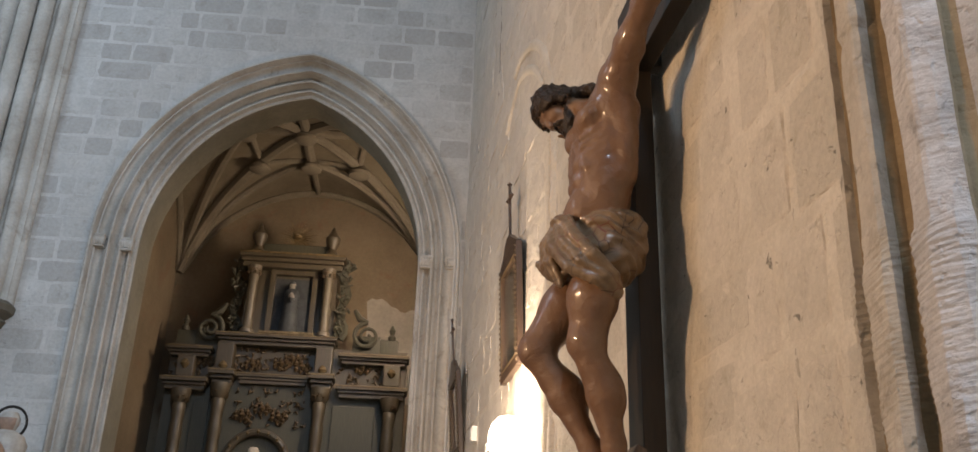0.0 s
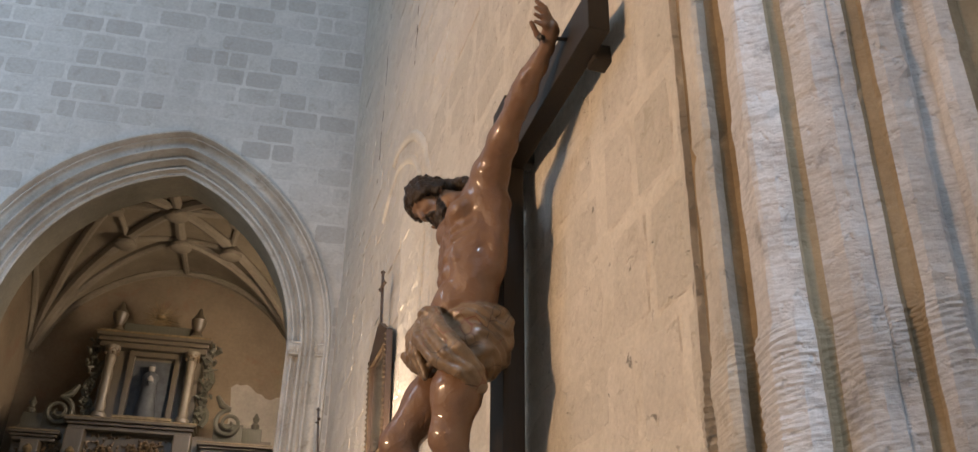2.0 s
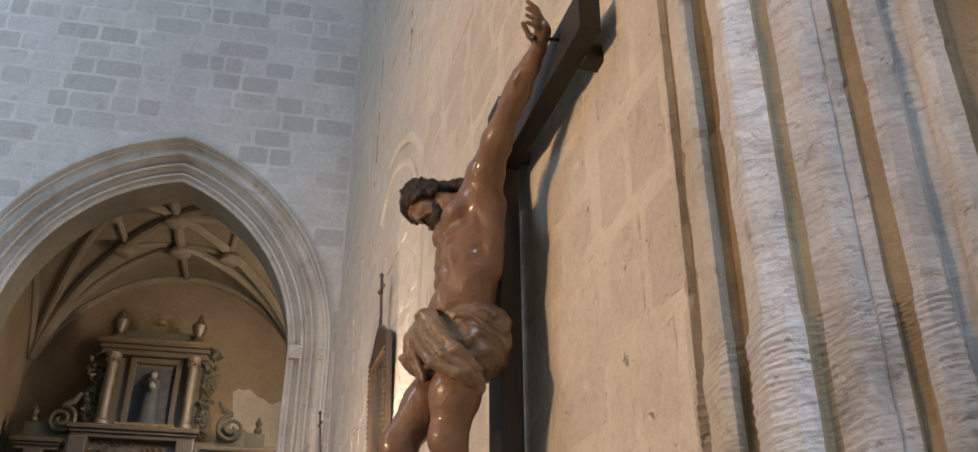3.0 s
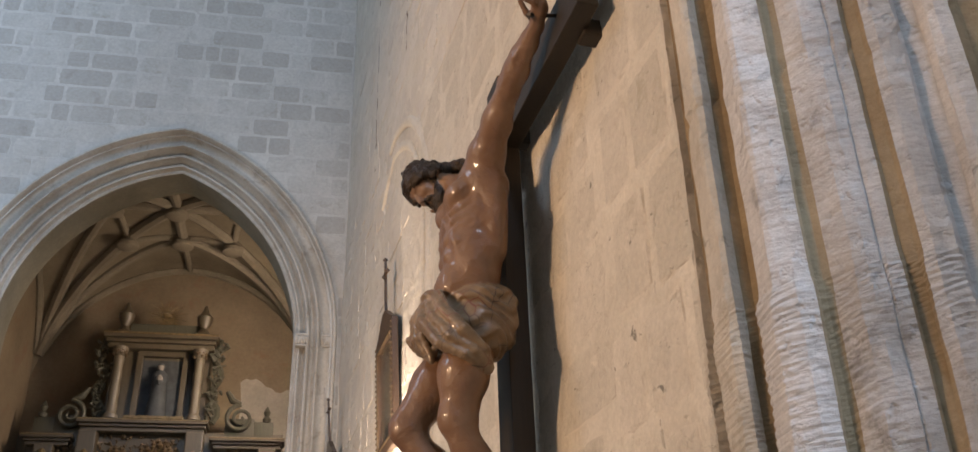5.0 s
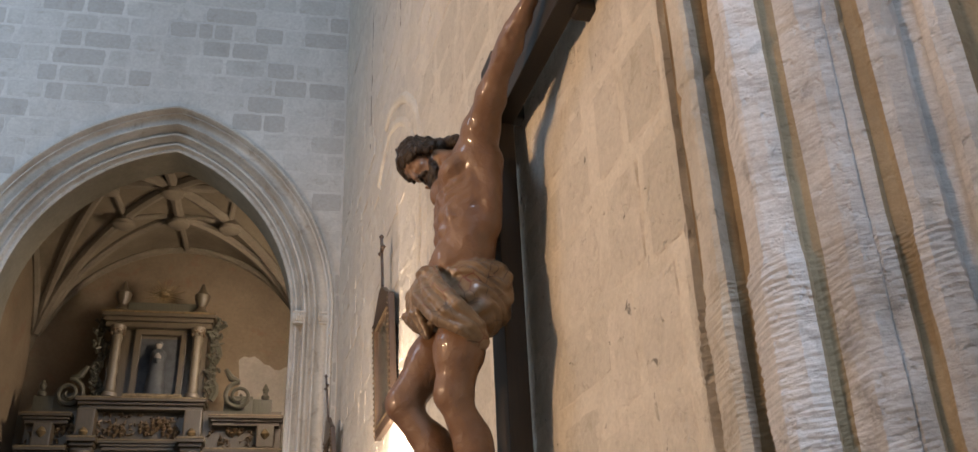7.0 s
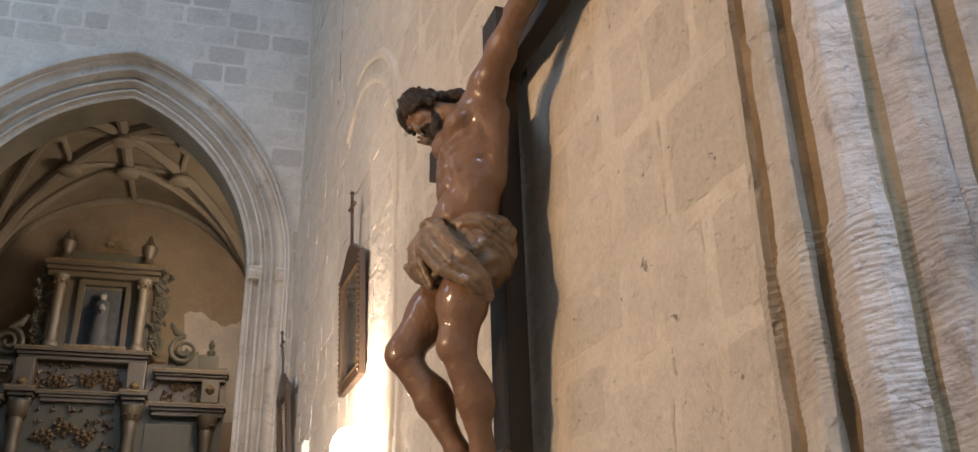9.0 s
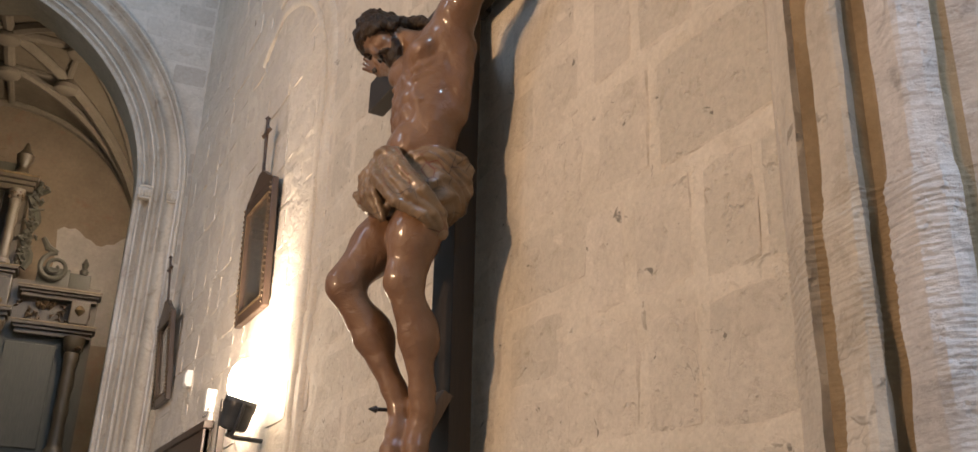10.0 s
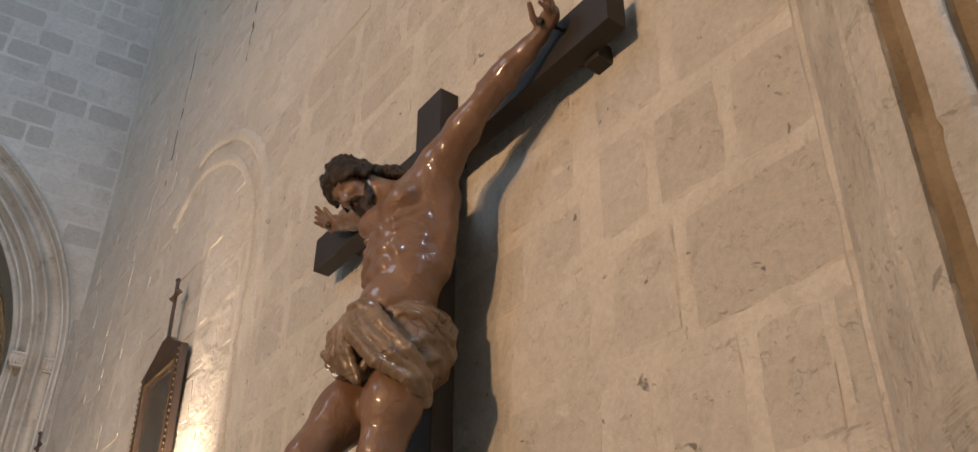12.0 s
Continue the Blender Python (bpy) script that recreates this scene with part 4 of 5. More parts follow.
def lay(parent, meshes, place, rows, limit, far_name, far_material, far_label):
    """Stones as (u, z, width, height, proud) under parent: the first ones single, the rest joined as one part."""
    rng4 = random.Random(5)
    rest = []
    for i, (u, z, w, h, proud) in enumerate(rows):
        if i < limit:
            ob = new("stone", rng4.choice(meshes))
            ob.matrix_world = place @ Matrix.Translation((u, 0, z)) @ Matrix.Rotation(radians(rng4.uniform(-0.6, 0.6)), 4, "Y") @ Matrix.Diagonal((w, proud, h, 1))
            ob.parent = parent
            ob.matrix_parent_inverse = parent.matrix_world.inverted()
        else:
            rest.append((u, z, w, h, proud))
    if rest:
        vs, fs = [], []
        shapes = [plate(k, 0.03, 12) for k in range(8)]
        for u, z, w, h, proud in rest:
            base, front = rng4.choice(shapes)
            o, n = len(vs), len(base)
            vs += [(u + p[0] * w, p[1] * proud, z + p[2] * h) for p in base + front]
            fs += [(o + i, o + (i + 1) % n, o + n + (i + 1) % n, o + n + i) for i in range(n)] + [tuple(range(o + n, o + 2 * n))]
        me = bpy.data.meshes.new(far_name)
        me.from_pydata([tuple(v) for v in vs], [], fs)
        me.materials.append(far_material)
        ob = new(far_name, me)
        ob.matrix_world = place
        ob.parent = parent
        ob.matrix_parent_inverse = parent.matrix_world.inverted()
        tagged(ob, far_label, kind="stuff")


# wall with the cross: wide joints; nearest stretch first
rng = random.Random(21)
ON_WALL = Matrix.Translation((WALL, 0, 0)) @ pose(0, 0, 0, 0, 0, -90)      # x runs towards the camera, outwards is -x of the world
near, far = [], []
KNOWN = {2: (1.72, 1.822, 2.04, 2.33, 2.56), 3: (1.72, 2.21, 2.48), 4: (1.72, 2.0, 2.28, 2.5)}      # joints by the pier, course by course
BIG = [1.13, 1.48, 1.83, 2.19, 2.545, 2.93, 3.295, 3.62, 3.93, 4.23, 4.52, 4.80, 5.08]
for k, (z, top) in enumerate(zip(BIG, BIG[1:])):
    cuts = list(KNOWN.get(k - 1, ()))
    if not cuts:
        cuts = [1.72]
        while cuts[-1] < 2.36:
            cuts.append(cuts[-1] + rng.uniform(0.2, 0.46))
    for y, y2 in zip(cuts, cuts[1:]):
        near.append((-(y + y2) / 2, (z + top) / 2 - 0.05 * (2.1 - (y + y2) / 2), y2 - y - rng.uniform(0.02, 0.045), top - z - rng.uniform(0.02, 0.045), rng.uniform(0.003, 0.010)))
z = 2.645 - 9 * 0.285
while z < 12.0:
    h = 0.285 + (rng.uniform(-0.035, 0.035) if not 2.2 < z < 3.3 else 0.0)
    y = 2.52 + rng.uniform(-0.02, 0.12) if 1.1 < z < 5.05 else 1.77
    while y < CORNER - 0.15:
        w = rng.uniform(0.24, 0.62)
        row = (-(y + w / 2), z + h / 2, w - rng.uniform(0.02, 0.06), h - rng.uniform(0.02, 0.06), rng.uniform(0.003, 0.010) if y < 5 else rng.uniform(0.002, 0.008))
        if y + w < CORNER:
            (near if y < 5.0 and 1.4 < z < 5.2 else far).append(row)
        y += w
    z += h
lay(wall_right, [plate_mesh("wall_stone", k, 0.075, WALL_STONE, RIM) for k in range(12)], ON_WALL, near + far, len(near), "stonework_far", WALL_STONE_FAR, "coursed limestone of the wall further off")

# end wall: fine joints in regular courses, some darker blocks
rows, high = [], []
z = 7.815 - 32 * 0.2425
k = 0
while z < 13.5:
    h = 0.2425
    lim0, lim1 = arch_u(z + 0.01, 0.45), arch_u(z + h, 0.45)
    spans = [(-4.62, -0.005)]
    if lim0:
        l = min(lim0[0], (lim1 or lim0)[0]) if lim1 else lim0[0]
        r = max(lim0[1], (lim1 or lim0)[1]) if lim1 else lim0[1]
        spans = [(-4.62, l), (r, -0.005)]
    for a, c in spans:
        u = a
        while c - u > 0.04:
            w = rng.choice((0.2, 0.26, 0.3, 0.34, 0.38, 0.42, 0.48, 0.56)) * rng.uniform(0.85, 1.15)
            if c - u - w < 0.12:
                w = c - u
            (rows if 3.3 < z < 9.6 else high).append((u + w / 2, z + h / 2, w - rng.uniform(0.008, 0.022), h - rng.uniform(0.008, 0.022), rng.uniform(0.002, 0.007)))
            u += w
    z += h
lay(wall_end, [plate_mesh("end_stone", 40 + k, 0.05, END_STONE, END_RIM) for k in range(14)], END, rows + high, min(300, len(rows)), "stonework_high", END_STONE, "coursed grey limestone higher up")

# ---- wooden cross on the wall ----
CX0, CX1 = 1.015, 1.098           # front and back of the timbers
cross = tagged(empty("wooden_cross", Matrix.Translation((1.05, 3.24, 1.2))), "dark painted wooden cross mounted off the limestone wall", "cross")
inv = Matrix.Translation((-1.05, -3.24, -1.2))


def cross_part(name, b, material, label="", smooth=False):
    bmesh.ops.transform(b, matrix=inv, verts=b.verts)
    return part(name, b, material, cross, label, smooth)


up = cube(CX0, 3.14, 1.2, CX1, 3.305, 3.955, 0.004)
bmesh.ops.transform(up, matrix=Matrix.Translation((0, 3.22, 2.5)) @ Matrix.Rotation(radians(-1.2), 4, "X") @ Matrix.Translation((0, -3.22, -2.5)), verts=up.verts)
cross_part("upright", up, CROSS_WOOD)
cross_part("crossbeam", cube(CX0 + 0.003, 2.262, 3.595, CX1 - 0.003, 4.14, 3.755, 0.004), CROSS_WOOD)
for y, z in ((3.22, 1.5), (3.22, 3.68), (2.42, 3.61), (3.95, 3.68)):
    cross_part("wall_bracket", cube(CX1 - 0.01, y - 0.035, z - 0.035, WALL + 0.01, y + 0.035, z + 0.035, 0.008), CROSS_WOOD)
rest = cube(0.865, 3.13, -0.02, 1.02, 3.26, 0.02, 0.006)
bmesh.ops.transform(rest, matrix=Matrix.Translation((-0.012, -0.01, 2.10)) @ Matrix.Translation((1.02, 0, 0)) @ Matrix.Rotation(radians(-62), 4, "Y") @ Matrix.Translation((-1.02, 0, 0)), verts=rest.verts)
cross_part("footrest", rest, FOOT_WOOD, "slanted wooden footrest")


def nail(a, b, r):
    bmn = bmesh.new()
    a, b = Vector(a), Vector(b)
    tube(bmn, [a, a.lerp(b, 0.1), a.lerp(b, 0.12), b], [r * 0.15, r, r * 0.5, r * 0.4], 8)
    return cross_part("nail", bmn, IRON, "large forged iron nail")


nail((0.765, 3.20, 2.03), (1.02, 3.20, 2.05), 0.013)
nail((0.912, 2.470, 3.688), (1.03, 2.46, 3.70), 0.016)
nail((0.913, 3.845, 3.645), (1.03, 3.85, 3.66), 0.016)

# ---- carved statue on the cross: one body, blended from limbs and swellings ----
STEP = 0.0058
LO, HI = np.array((0.50, 2.30, 1.80)), np.array((1.035, 4.12, 3.96))
SIZE = np.ceil((HI - LO) / STEP).astype(int)


class Field:
    """Distance to a blended body, on a grid."""

    def __init__(self):
        self.d = np.full(SIZE, 0.25, np.float32)

    def box(self, lo, hi, pad):
        a = np.clip(((np.array(lo) - pad - LO) / STEP).astype(int), 0, SIZE - 1)
        b = np.clip(((np.array(hi) + pad - LO) / STEP).astype(int) + 2, 1, SIZE)
        sl = tuple(slice(i, j) for i, j in zip(a, b))
        axes = [np.float32(LO[k]) + np.arange(a[k], b[k], dtype=np.float32) * np.float32(STEP) for k in range(3)]
        return sl, np.meshgrid(*axes, indexing="ij")

    def blend(self, sl, d, k):
        old = self.d[sl]
        if k < 0:                                   # cut away
            h = np.maximum(-k - np.abs(old + d), 0) / -k
            self.d[sl] = np.maximum(old, -d) + h * h * -k * 0.25
        else:
            h = np.maximum(k - np.abs(old - d), 0) / k if k else 0
            self.d[sl] = np.minimum(old, d) - h * h * k * 0.25

    def limb(self, a, b, ra, rb, k=0.03):
        """A tapered bar with round ends."""
        a, b = np.array(a, np.float32), np.array(b, np.float32)
        r = max(ra, rb)
        sl, (X, Y, Z) = self.box(np.minimum(a, b) - r, np.maximum(a, b) + r, abs(k) + 0.02)
        ab = b - a
        t = np.clip(((X - a[0]) * ab[0] + (Y - a[1]) * ab[1] + (Z - a[2]) * ab[2]) / float(ab @ ab), 0, 1)
        d = np.sqrt((X - a[0] - t * ab[0]) ** 2 + (Y - a[1] - t * ab[1]) ** 2 + (Z - a[2] - t * ab[2]) ** 2) - (ra + (rb - ra) * t)
        self.blend(sl, d, k)

    def lump(self, c, r, k=0.03, turn=(0, 0, 0)):
        """An ellipsoid with half-axes r, turned by degrees."""
        R = np.array(Euler([radians(v) for v in turn]).to_matrix(), np.float32)
        big = max(r)
        sl, (X, Y, Z) = self.box(np.array(c) - big, np.array(c) + big, abs(k) + 0.02)
        x, y, z = X - c[0], Y - c[1], Z - c[2]
        q = [(R[0, i] * x + R[1, i] * y + R[2, i] * z) / r[i] for i in range(3)]
        k0 = np.sqrt(q[0] ** 2 + q[1] ** 2 + q[2] ** 2)
        k1 = np.sqrt((q[0] / r[0]) ** 2 + (q[1] / r[1]) ** 2 + (q[2] / r[2]) ** 2)
        self.blend(sl, k0 * (k0 - 1) / np.maximum(k1, 1e-4), k)

    def chain(self, pts, k=0.02):
        for p, q in zip(pts, pts[1:]):
            self.limb(p[:3], q[:3], p[3], q[3], k)


def surface(d):
    """Surface nets: the zero level of a grid of distances, as points and quads."""
    inside = d < 0
    n = np.array(d.shape) - 1
    mask = np.zeros(n, bool)
    corners = [(i, j, k) for i in (0, 1) for j in (0, 1) for k in (0, 1)]
    count = sum(inside[i:i + n[0], j:j + n[1], k:k + n[2]].astype(np.int8) for i, j, k in corners)
    mask = (count > 0) & (count < 8)
    cell = np.argwhere(mask)
    index = np.full(n, -1, np.int64)
    index[tuple(cell.T)] = np.arange(len(cell))
    total, hits = np.zeros((len(cell), 3)), np.zeros(len(cell))
    for c in corners:
        for ax in range(3):
            if c[ax] == 0:
                e = list(c)
                e[ax] = 1
                va = d[cell[:, 0] + c[0], cell[:, 1] + c[1], cell[:, 2] + c[2]]
                vb = d[cell[:, 0] + e[0], cell[:, 1] + e[1], cell[:, 2] + e[2]]
                m = (va < 0) != (vb < 0)
                t = np.where(m, va / np.where(m, va - vb, 1), 0)
                p = np.array(c, float)[None, :].repeat(len(cell), 0)
                p[:, ax] += t
                total += p * m[:, None]
                hits += m
    verts = LO + (cell + total / hits[:, None]) * STEP
    quads = []
    for ax in range(3):
        u, v = (ax + 1) % 3, (ax + 2) % 3
        a = np.take(inside, np.arange(inside.shape[ax] - 1), ax)
        b = np.take(inside, np.arange(1, inside.shape[ax]), ax)
        at = np.argwhere(a != b)
        at = at[(at[:, u] > 0) & (at[:, v] > 0) & (at[:, u] < n[u]) & (at[:, v] < n[v])]
        flip = inside[tuple(at.T)]
        du, dv = np.zeros(3, int), np.zeros(3, int)
        du[u], dv[v] = 1, 1
        q = np.stack([index[tuple((at - s).T)] for s in (du + dv, dv, np.zeros(3, int), du)], 1)
        q[~flip] = q[~flip][:, ::-1]
        quads.append(q[(q >= 0).all(1)])
    return verts, np.concatenate(quads)


def ripple(field, lo, hi, size, depth, stretch=(1, 1, 1)):
    """Uneven carving: shifts the surface by smooth noise inside a box."""
    sl, (X, Y, Z) = field.box(lo, hi, 0)
    x, y, z = X / size * stretch[0], Y / size * stretch[1], Z / size * stretch[2]
    w = np.sin(x * 6.3 + 1.7 * np.sin(y * 4.1 + z * 2.3)) * np.sin(y * 5.7 + 1.9 * np.sin(z * 4.7 + x * 1.3)) + 0.6 * np.sin(z * 7.1 + 2.1 * np.sin(x * 5.3 - y * 3.1))
    field.d[sl] += (depth * w).astype(np.float32)


body = Field()
# trunk
body.lump((0.885, 3.145, 3.25), (0.102, 0.160, 0.18), 0.02)
body.lump((0.870, 3.12, 3.08), (0.10, 0.138, 0.16), 0.08)
body.lump((0.872, 3.105, 2.95), (0.092, 0.122, 0.15), 0.08)
body.lump((0.88, 3.115, 2.77), (0.100, 0.122, 0.13), 0.06)
for s in (-1, 1):
    y0 = 3.14
    body.lump((0.803, y0 + s * 0.072, 3.275), (0.044, 0.080, 0.056), 0.022, (s * 12, 8, 0))        # breast
    body.limb((0.90, y0 + s * 0.13, 3.33), (0.905, y0 + s * 0.18, 3.43), 0.07, 0.058, 0.06)        # shoulder
    body.limb((0.865, y0 + s * 0.155, 3.36), (0.865, y0 - 0.005 + s * 0.142, 3.13), 0.017, 0.013, 0.012)   # folds under the arm
    body.limb((0.925, y0 + s * 0.178, 3.38), (0.935, y0 + s * 0.165, 3.10), 0.022, 0.016, 0.016)
    body.limb((0.83, y0 + s * 0.02, 3.385), (0.86, y0 + s * 0.165, 3.44), 0.013, 0.013, 0.03)      # collar bone
    body.limb((0.93, y0 - 0.01 + s * 0.125, 3.05), (0.93, y0 + s * 0.15, 3.30), 0.045, 0.055, 0.05)   # flank
    for i in range(5):                                                                            # ribs
        z = 3.21 - i * 0.038
        body.limb((0.783 + 0.004 * i, y0 - 0.01 + s * (0.085 + 0.004 * i), z - 0.015), (0.86, y0 - 0.01 + s * 0.138, z + 0.03), 0.014, 0.014, 0.014)
    body.limb((0.772, y0 - 0.01 + s * 0.02, 3.195), (0.795, y0 - 0.015 + s * 0.10, 3.07), 0.015, 0.015, 0.018)  # arch of the ribs
    for z, r in ((3.10, 0.034), (3.035, 0.036), (2.97, 0.036)):                                    # belly muscles
        body.lump((0.782, y0 - 0.025 + s * 0.034, z), (0.026, 0.030, r * 0.9), 0.012)
for i in range(6):                  # saw-toothed muscle on the near flank
    z = 3.27 - i * 0.036
    body.limb((0.812 + 0.006 * i, 3.012, z - 0.02), (0.862 + 0.004 * i, 2.988, z + 0.018), 0.011, 0.008, 0.009)
body.lump((0.785, 3.11, 2.91), (0.055, 0.085, 0.06), 0.05)
body.lump((0.728, 3.11, 2.93), (0.010, 0.009, 0.012), -0.01)
body.lump((0.742, 3.14, 3.22), (0.02, 0.014, 0.07), -0.025)
# legs
body.chain([(0.865, 3.20, 2.75, 0.092), (0.765, 3.225, 2.59, 0.084), (0.675, 3.238, 2.455, 0.063)], 0.04)
body.lump((0.645, 3.24, 2.44), (0.040, 0.044, 0.054), 0.03, (0, 25, 0))
body.chain([(0.675, 3.238, 2.41, 0.055), (0.765, 3.22, 2.27, 0.054), (0.845, 3.188, 2.10, 0.036), (0.862, 3.18, 2.045, 0.035)], 0.03)
body.lump((0.79, 3.218, 2.29), (0.046, 0.046, 0.085), 0.03, (0, -28, 0))
body.chain([(0.87, 3.065, 2.75, 0.082), (0.818, 3.042, 2.58, 0.083), (0.803, 3.058, 2.44, 0.064)], 0.04)
body.lump((0.775, 3.055, 2.425), (0.040, 0.044, 0.054), 0.03, (0, 15, 0))
body.chain([(0.81, 3.06, 2.395, 0.057), (0.865, 3.075, 2.25, 0.056), (0.902, 3.098, 2.09, 0.037), (0.91, 3.105, 2.04, 0.035)], 0.03)
body.lump((0.885, 3.07, 2.27), (0.046, 0.05, 0.085), 0.03, (0, -14, 0))
# feet, the right over the left
body.chain([(0.87, 3.178, 2.03, 0.036), (0.858, 3.172, 1.965, 0.034), (0.84, 3.162, 1.90, 0.034), (0.832, 3.152, 1.86, 0.024)], 0.025)
body.chain([(0.915, 3.105, 2.03, 0.037), (0.91, 3.12, 1.965, 0.034), (0.895, 3.105, 1.905, 0.033), (0.885, 3.095, 1.87, 0.022)], 0.025)
for i in range(5):
    body.limb((0.832, 3.127 + i * 0.016, 1.865), (0.822, 3.124 + i * 0.017, 1.835 + abs(i - 1) * 0.003), 0.0105, 0.0095, 0.006)
    body.limb((0.885, 3.065 + i * 0.016, 1.875), (0.873, 3.061 + i * 0.017, 1.845 + abs(i - 3) * 0.003), 0.0105, 0.0095, 0.006)
# arms
for s, sh, el, wr in ((-1, (0.905, 2.975, 3.43), (0.925, 2.745, 3.565), (0.965, 2.515, 3.685)), (1, (0.905, 3.355, 3.43), (0.925, 3.585, 3.55), (0.965, 3.80, 3.638))):
    sh, el, wr = Vector(sh), Vector(el), Vector(wr)
    body.lump(sh, (0.06, 0.07, 0.06), 0.05)
    body.chain([(*sh, 0.055), (*sh.lerp(el, 0.5), 0.048), (*el, 0.04)], 0.03)
    body.lump(sh.lerp(el, 0.48) + Vector((-0.016, 0, 0.010)), (0.034, 0.085, 0.034), 0.04, (s * 30, 0, 0))
    body.lump(sh.lerp(el, 0.45) + Vector((0.0, 0, -0.022)), (0.036, 0.085, 0.032), 0.04, (s * 30, 0, 0))
    body.chain([(*el, 0.037), (*el.lerp(wr, 0.3), 0.042), (*el.lerp(wr, 0.75), 0.029), (*wr, 0.024)], 0.03)
    body.lump(el.lerp(wr, 0.28) + Vector((-0.012, 0, 0.012)), (0.033, 0.075, 0.03), 0.02, (s * 27, 0, 0))
    for off in (-0.016, 0.004, 0.022):                                                            # sinews
        body.limb(el.lerp(wr, 0.02) + Vector((-0.033, 0, off * 1.3)), el.lerp(wr, 0.55) + Vector((-0.034, 0, off)), 0.012, 0.0115, 0.005)
        body.limb(el.lerp(wr, 0.55) + Vector((-0.033, 0, off)), wr + Vector((-0.018, 0, off * 0.6)), 0.0115, 0.007, 0.005)
    body.limb(sh + Vector((-0.03, 0, -0.03)), sh + Vector((-0.06, -s * 0.11, -0.11)), 0.02, 0.03, 0.05)
    for off in (-0.026, 0.002, 0.026):                                                            # muscles of the upper arm
        body.limb(sh + Vector((-0.044, -s * 0.02, off * 1.2)), el.lerp(sh, 0.12) + Vector((-0.032, 0, off * 0.6)), 0.014, 0.009, 0.009)
    palm = wr + Vector((-0.005, s * 0.055, 0.032))
    body.limb(wr, palm, 0.024, 0.031, 0.02)
    body.lump(palm, (0.018, 0.042, 0.036), 0.02, (s * 30, 0, 0))
    for i in range(4):
        base = palm + Vector((-0.006, s * (0.020 - 0.004 * i), 0.030 - 0.016 * i))
        mid = base + Vector((-0.030, s * 0.026, 0.028 - 0.005 * i))
        tip = mid + Vector((-0.034, s * 0.002, 0.024 - 0.007 * i))
        body.chain([(*base, 0.012), (*mid, 0.0105), (*tip, 0.008)], 0.005)
    th = wr + Vector((-0.042, s * 0.020, 0.036))
    body.chain([(*(wr + Vector((-0.010, s * 0.014, 0.012))), 0.016), (*th, 0.012), (*(th + Vector((-0.026, s * 0.014, 0.036))), 0.009)], 0.006)
# neck and head: the head hangs forward to the figure's right
HEAD = Vector((0.749, 3.285, 3.442))
HS = 0.9
FWD = Vector((-0.58, -0.22, -0.76)).normalized()
UPW = Vector((-0.60, 0.36, 0.66))
UPW = (UPW - FWD * UPW.dot(FWD)).normalized()
SIDE = UPW.cross(FWD)                     # towards the figure's left


def on_head(f, s, u):
    return HEAD + (FWD * f + SIDE * s + UPW * u) * HS


hr = Matrix((FWD, SIDE, UPW)).transposed().to_euler()
turn = [math.degrees(a) for a in hr]
body.limb((0.885, 3.17, 3.39), on_head(-0.035, 0, -0.05), 0.056, 0.05, 0.04)
body.limb((0.86, 3.15, 3.37), on_head(-0.02, 0.045, -0.03), 0.02, 0.018, 0.03)
body.lump(on_head(0, 0, 0.02), (0.0836, 0.0634, 0.0836), 0.02, turn)
body.lump(on_head(0.045, 0, -0.05), (0.0450, 0.0478, 0.0528), 0.03, turn)
body.limb(on_head(0.088, 0, 0.018), on_head(0.113, 0, -0.028), 0.009, 0.014, 0.012)       # nose
for s in (-1, 1):
    body.limb(on_head(0.086, s * 0.012, 0.026), on_head(0.07, s * 0.05, 0.022), 0.010, 0.010, 0.012)   # brow
    body.lump(on_head(0.072, s * 0.036, -0.022), (0.0176, 0.0158, 0.0141), 0.014, turn)      # cheek
    body.lump(on_head(0.083, s * 0.031, 0.006), (0.0106, 0.0132, 0.0079), -0.008, turn)      # socket
    body.lump(on_head(0.075, s * 0.030, 0.004), (0.0106, 0.0123, 0.0079), 0.004, turn)       # lid
    body.lump(on_head(-0.002, s * 0.084, -0.010), (0.0175, 0.0105, 0.029), 0.006, turn)     # ear
ripple(body, LO, HI, 0.12, 0.0012)

hair = Field()
hair.lump(on_head(-0.018, 0, 0.035), (0.0950, 0.0774, 0.0774), 0.0, turn)
hair.lump(on_head(0.022, 0, 0.074), (0.056, 0.0660, 0.0400), 0.02, turn)
for i in range(11):                 # wavy fringe round the forehead
    a = radians(-75 + 15 * i)
    p = on_head(0.030 + 0.042 * math.cos(a), 0.074 * math.sin(a), 0.078 - 0.030 * abs(math.sin(a)))
    q = on_head(0.048 + 0.040 * math.cos(a), 0.080 * math.sin(a), 0.054 - 0.044 * abs(math.sin(a)) + 0.008 * (i % 2))
    hair.limb(p, q, 0.016, 0.010, 0.010)
hair.lump(on_head(-0.06, 0, 0.01), (0.045, 0.060, 0.065), 0.03, turn)
hair.limb(on_head(-0.08, 0.03, 0.0), (0.865, 3.215, 3.515), 0.036, 0.024, 0.03)
hair.limb((0.865, 3.215, 3.515), (0.905, 3.14, 3.47), 0.024, 0.014, 0.02)
hair.limb(on_head(-0.05, -0.05, -0.06), (0.86, 3.30, 3.42), 0.03, 0.02, 0.03)
rng = random.Random(11)
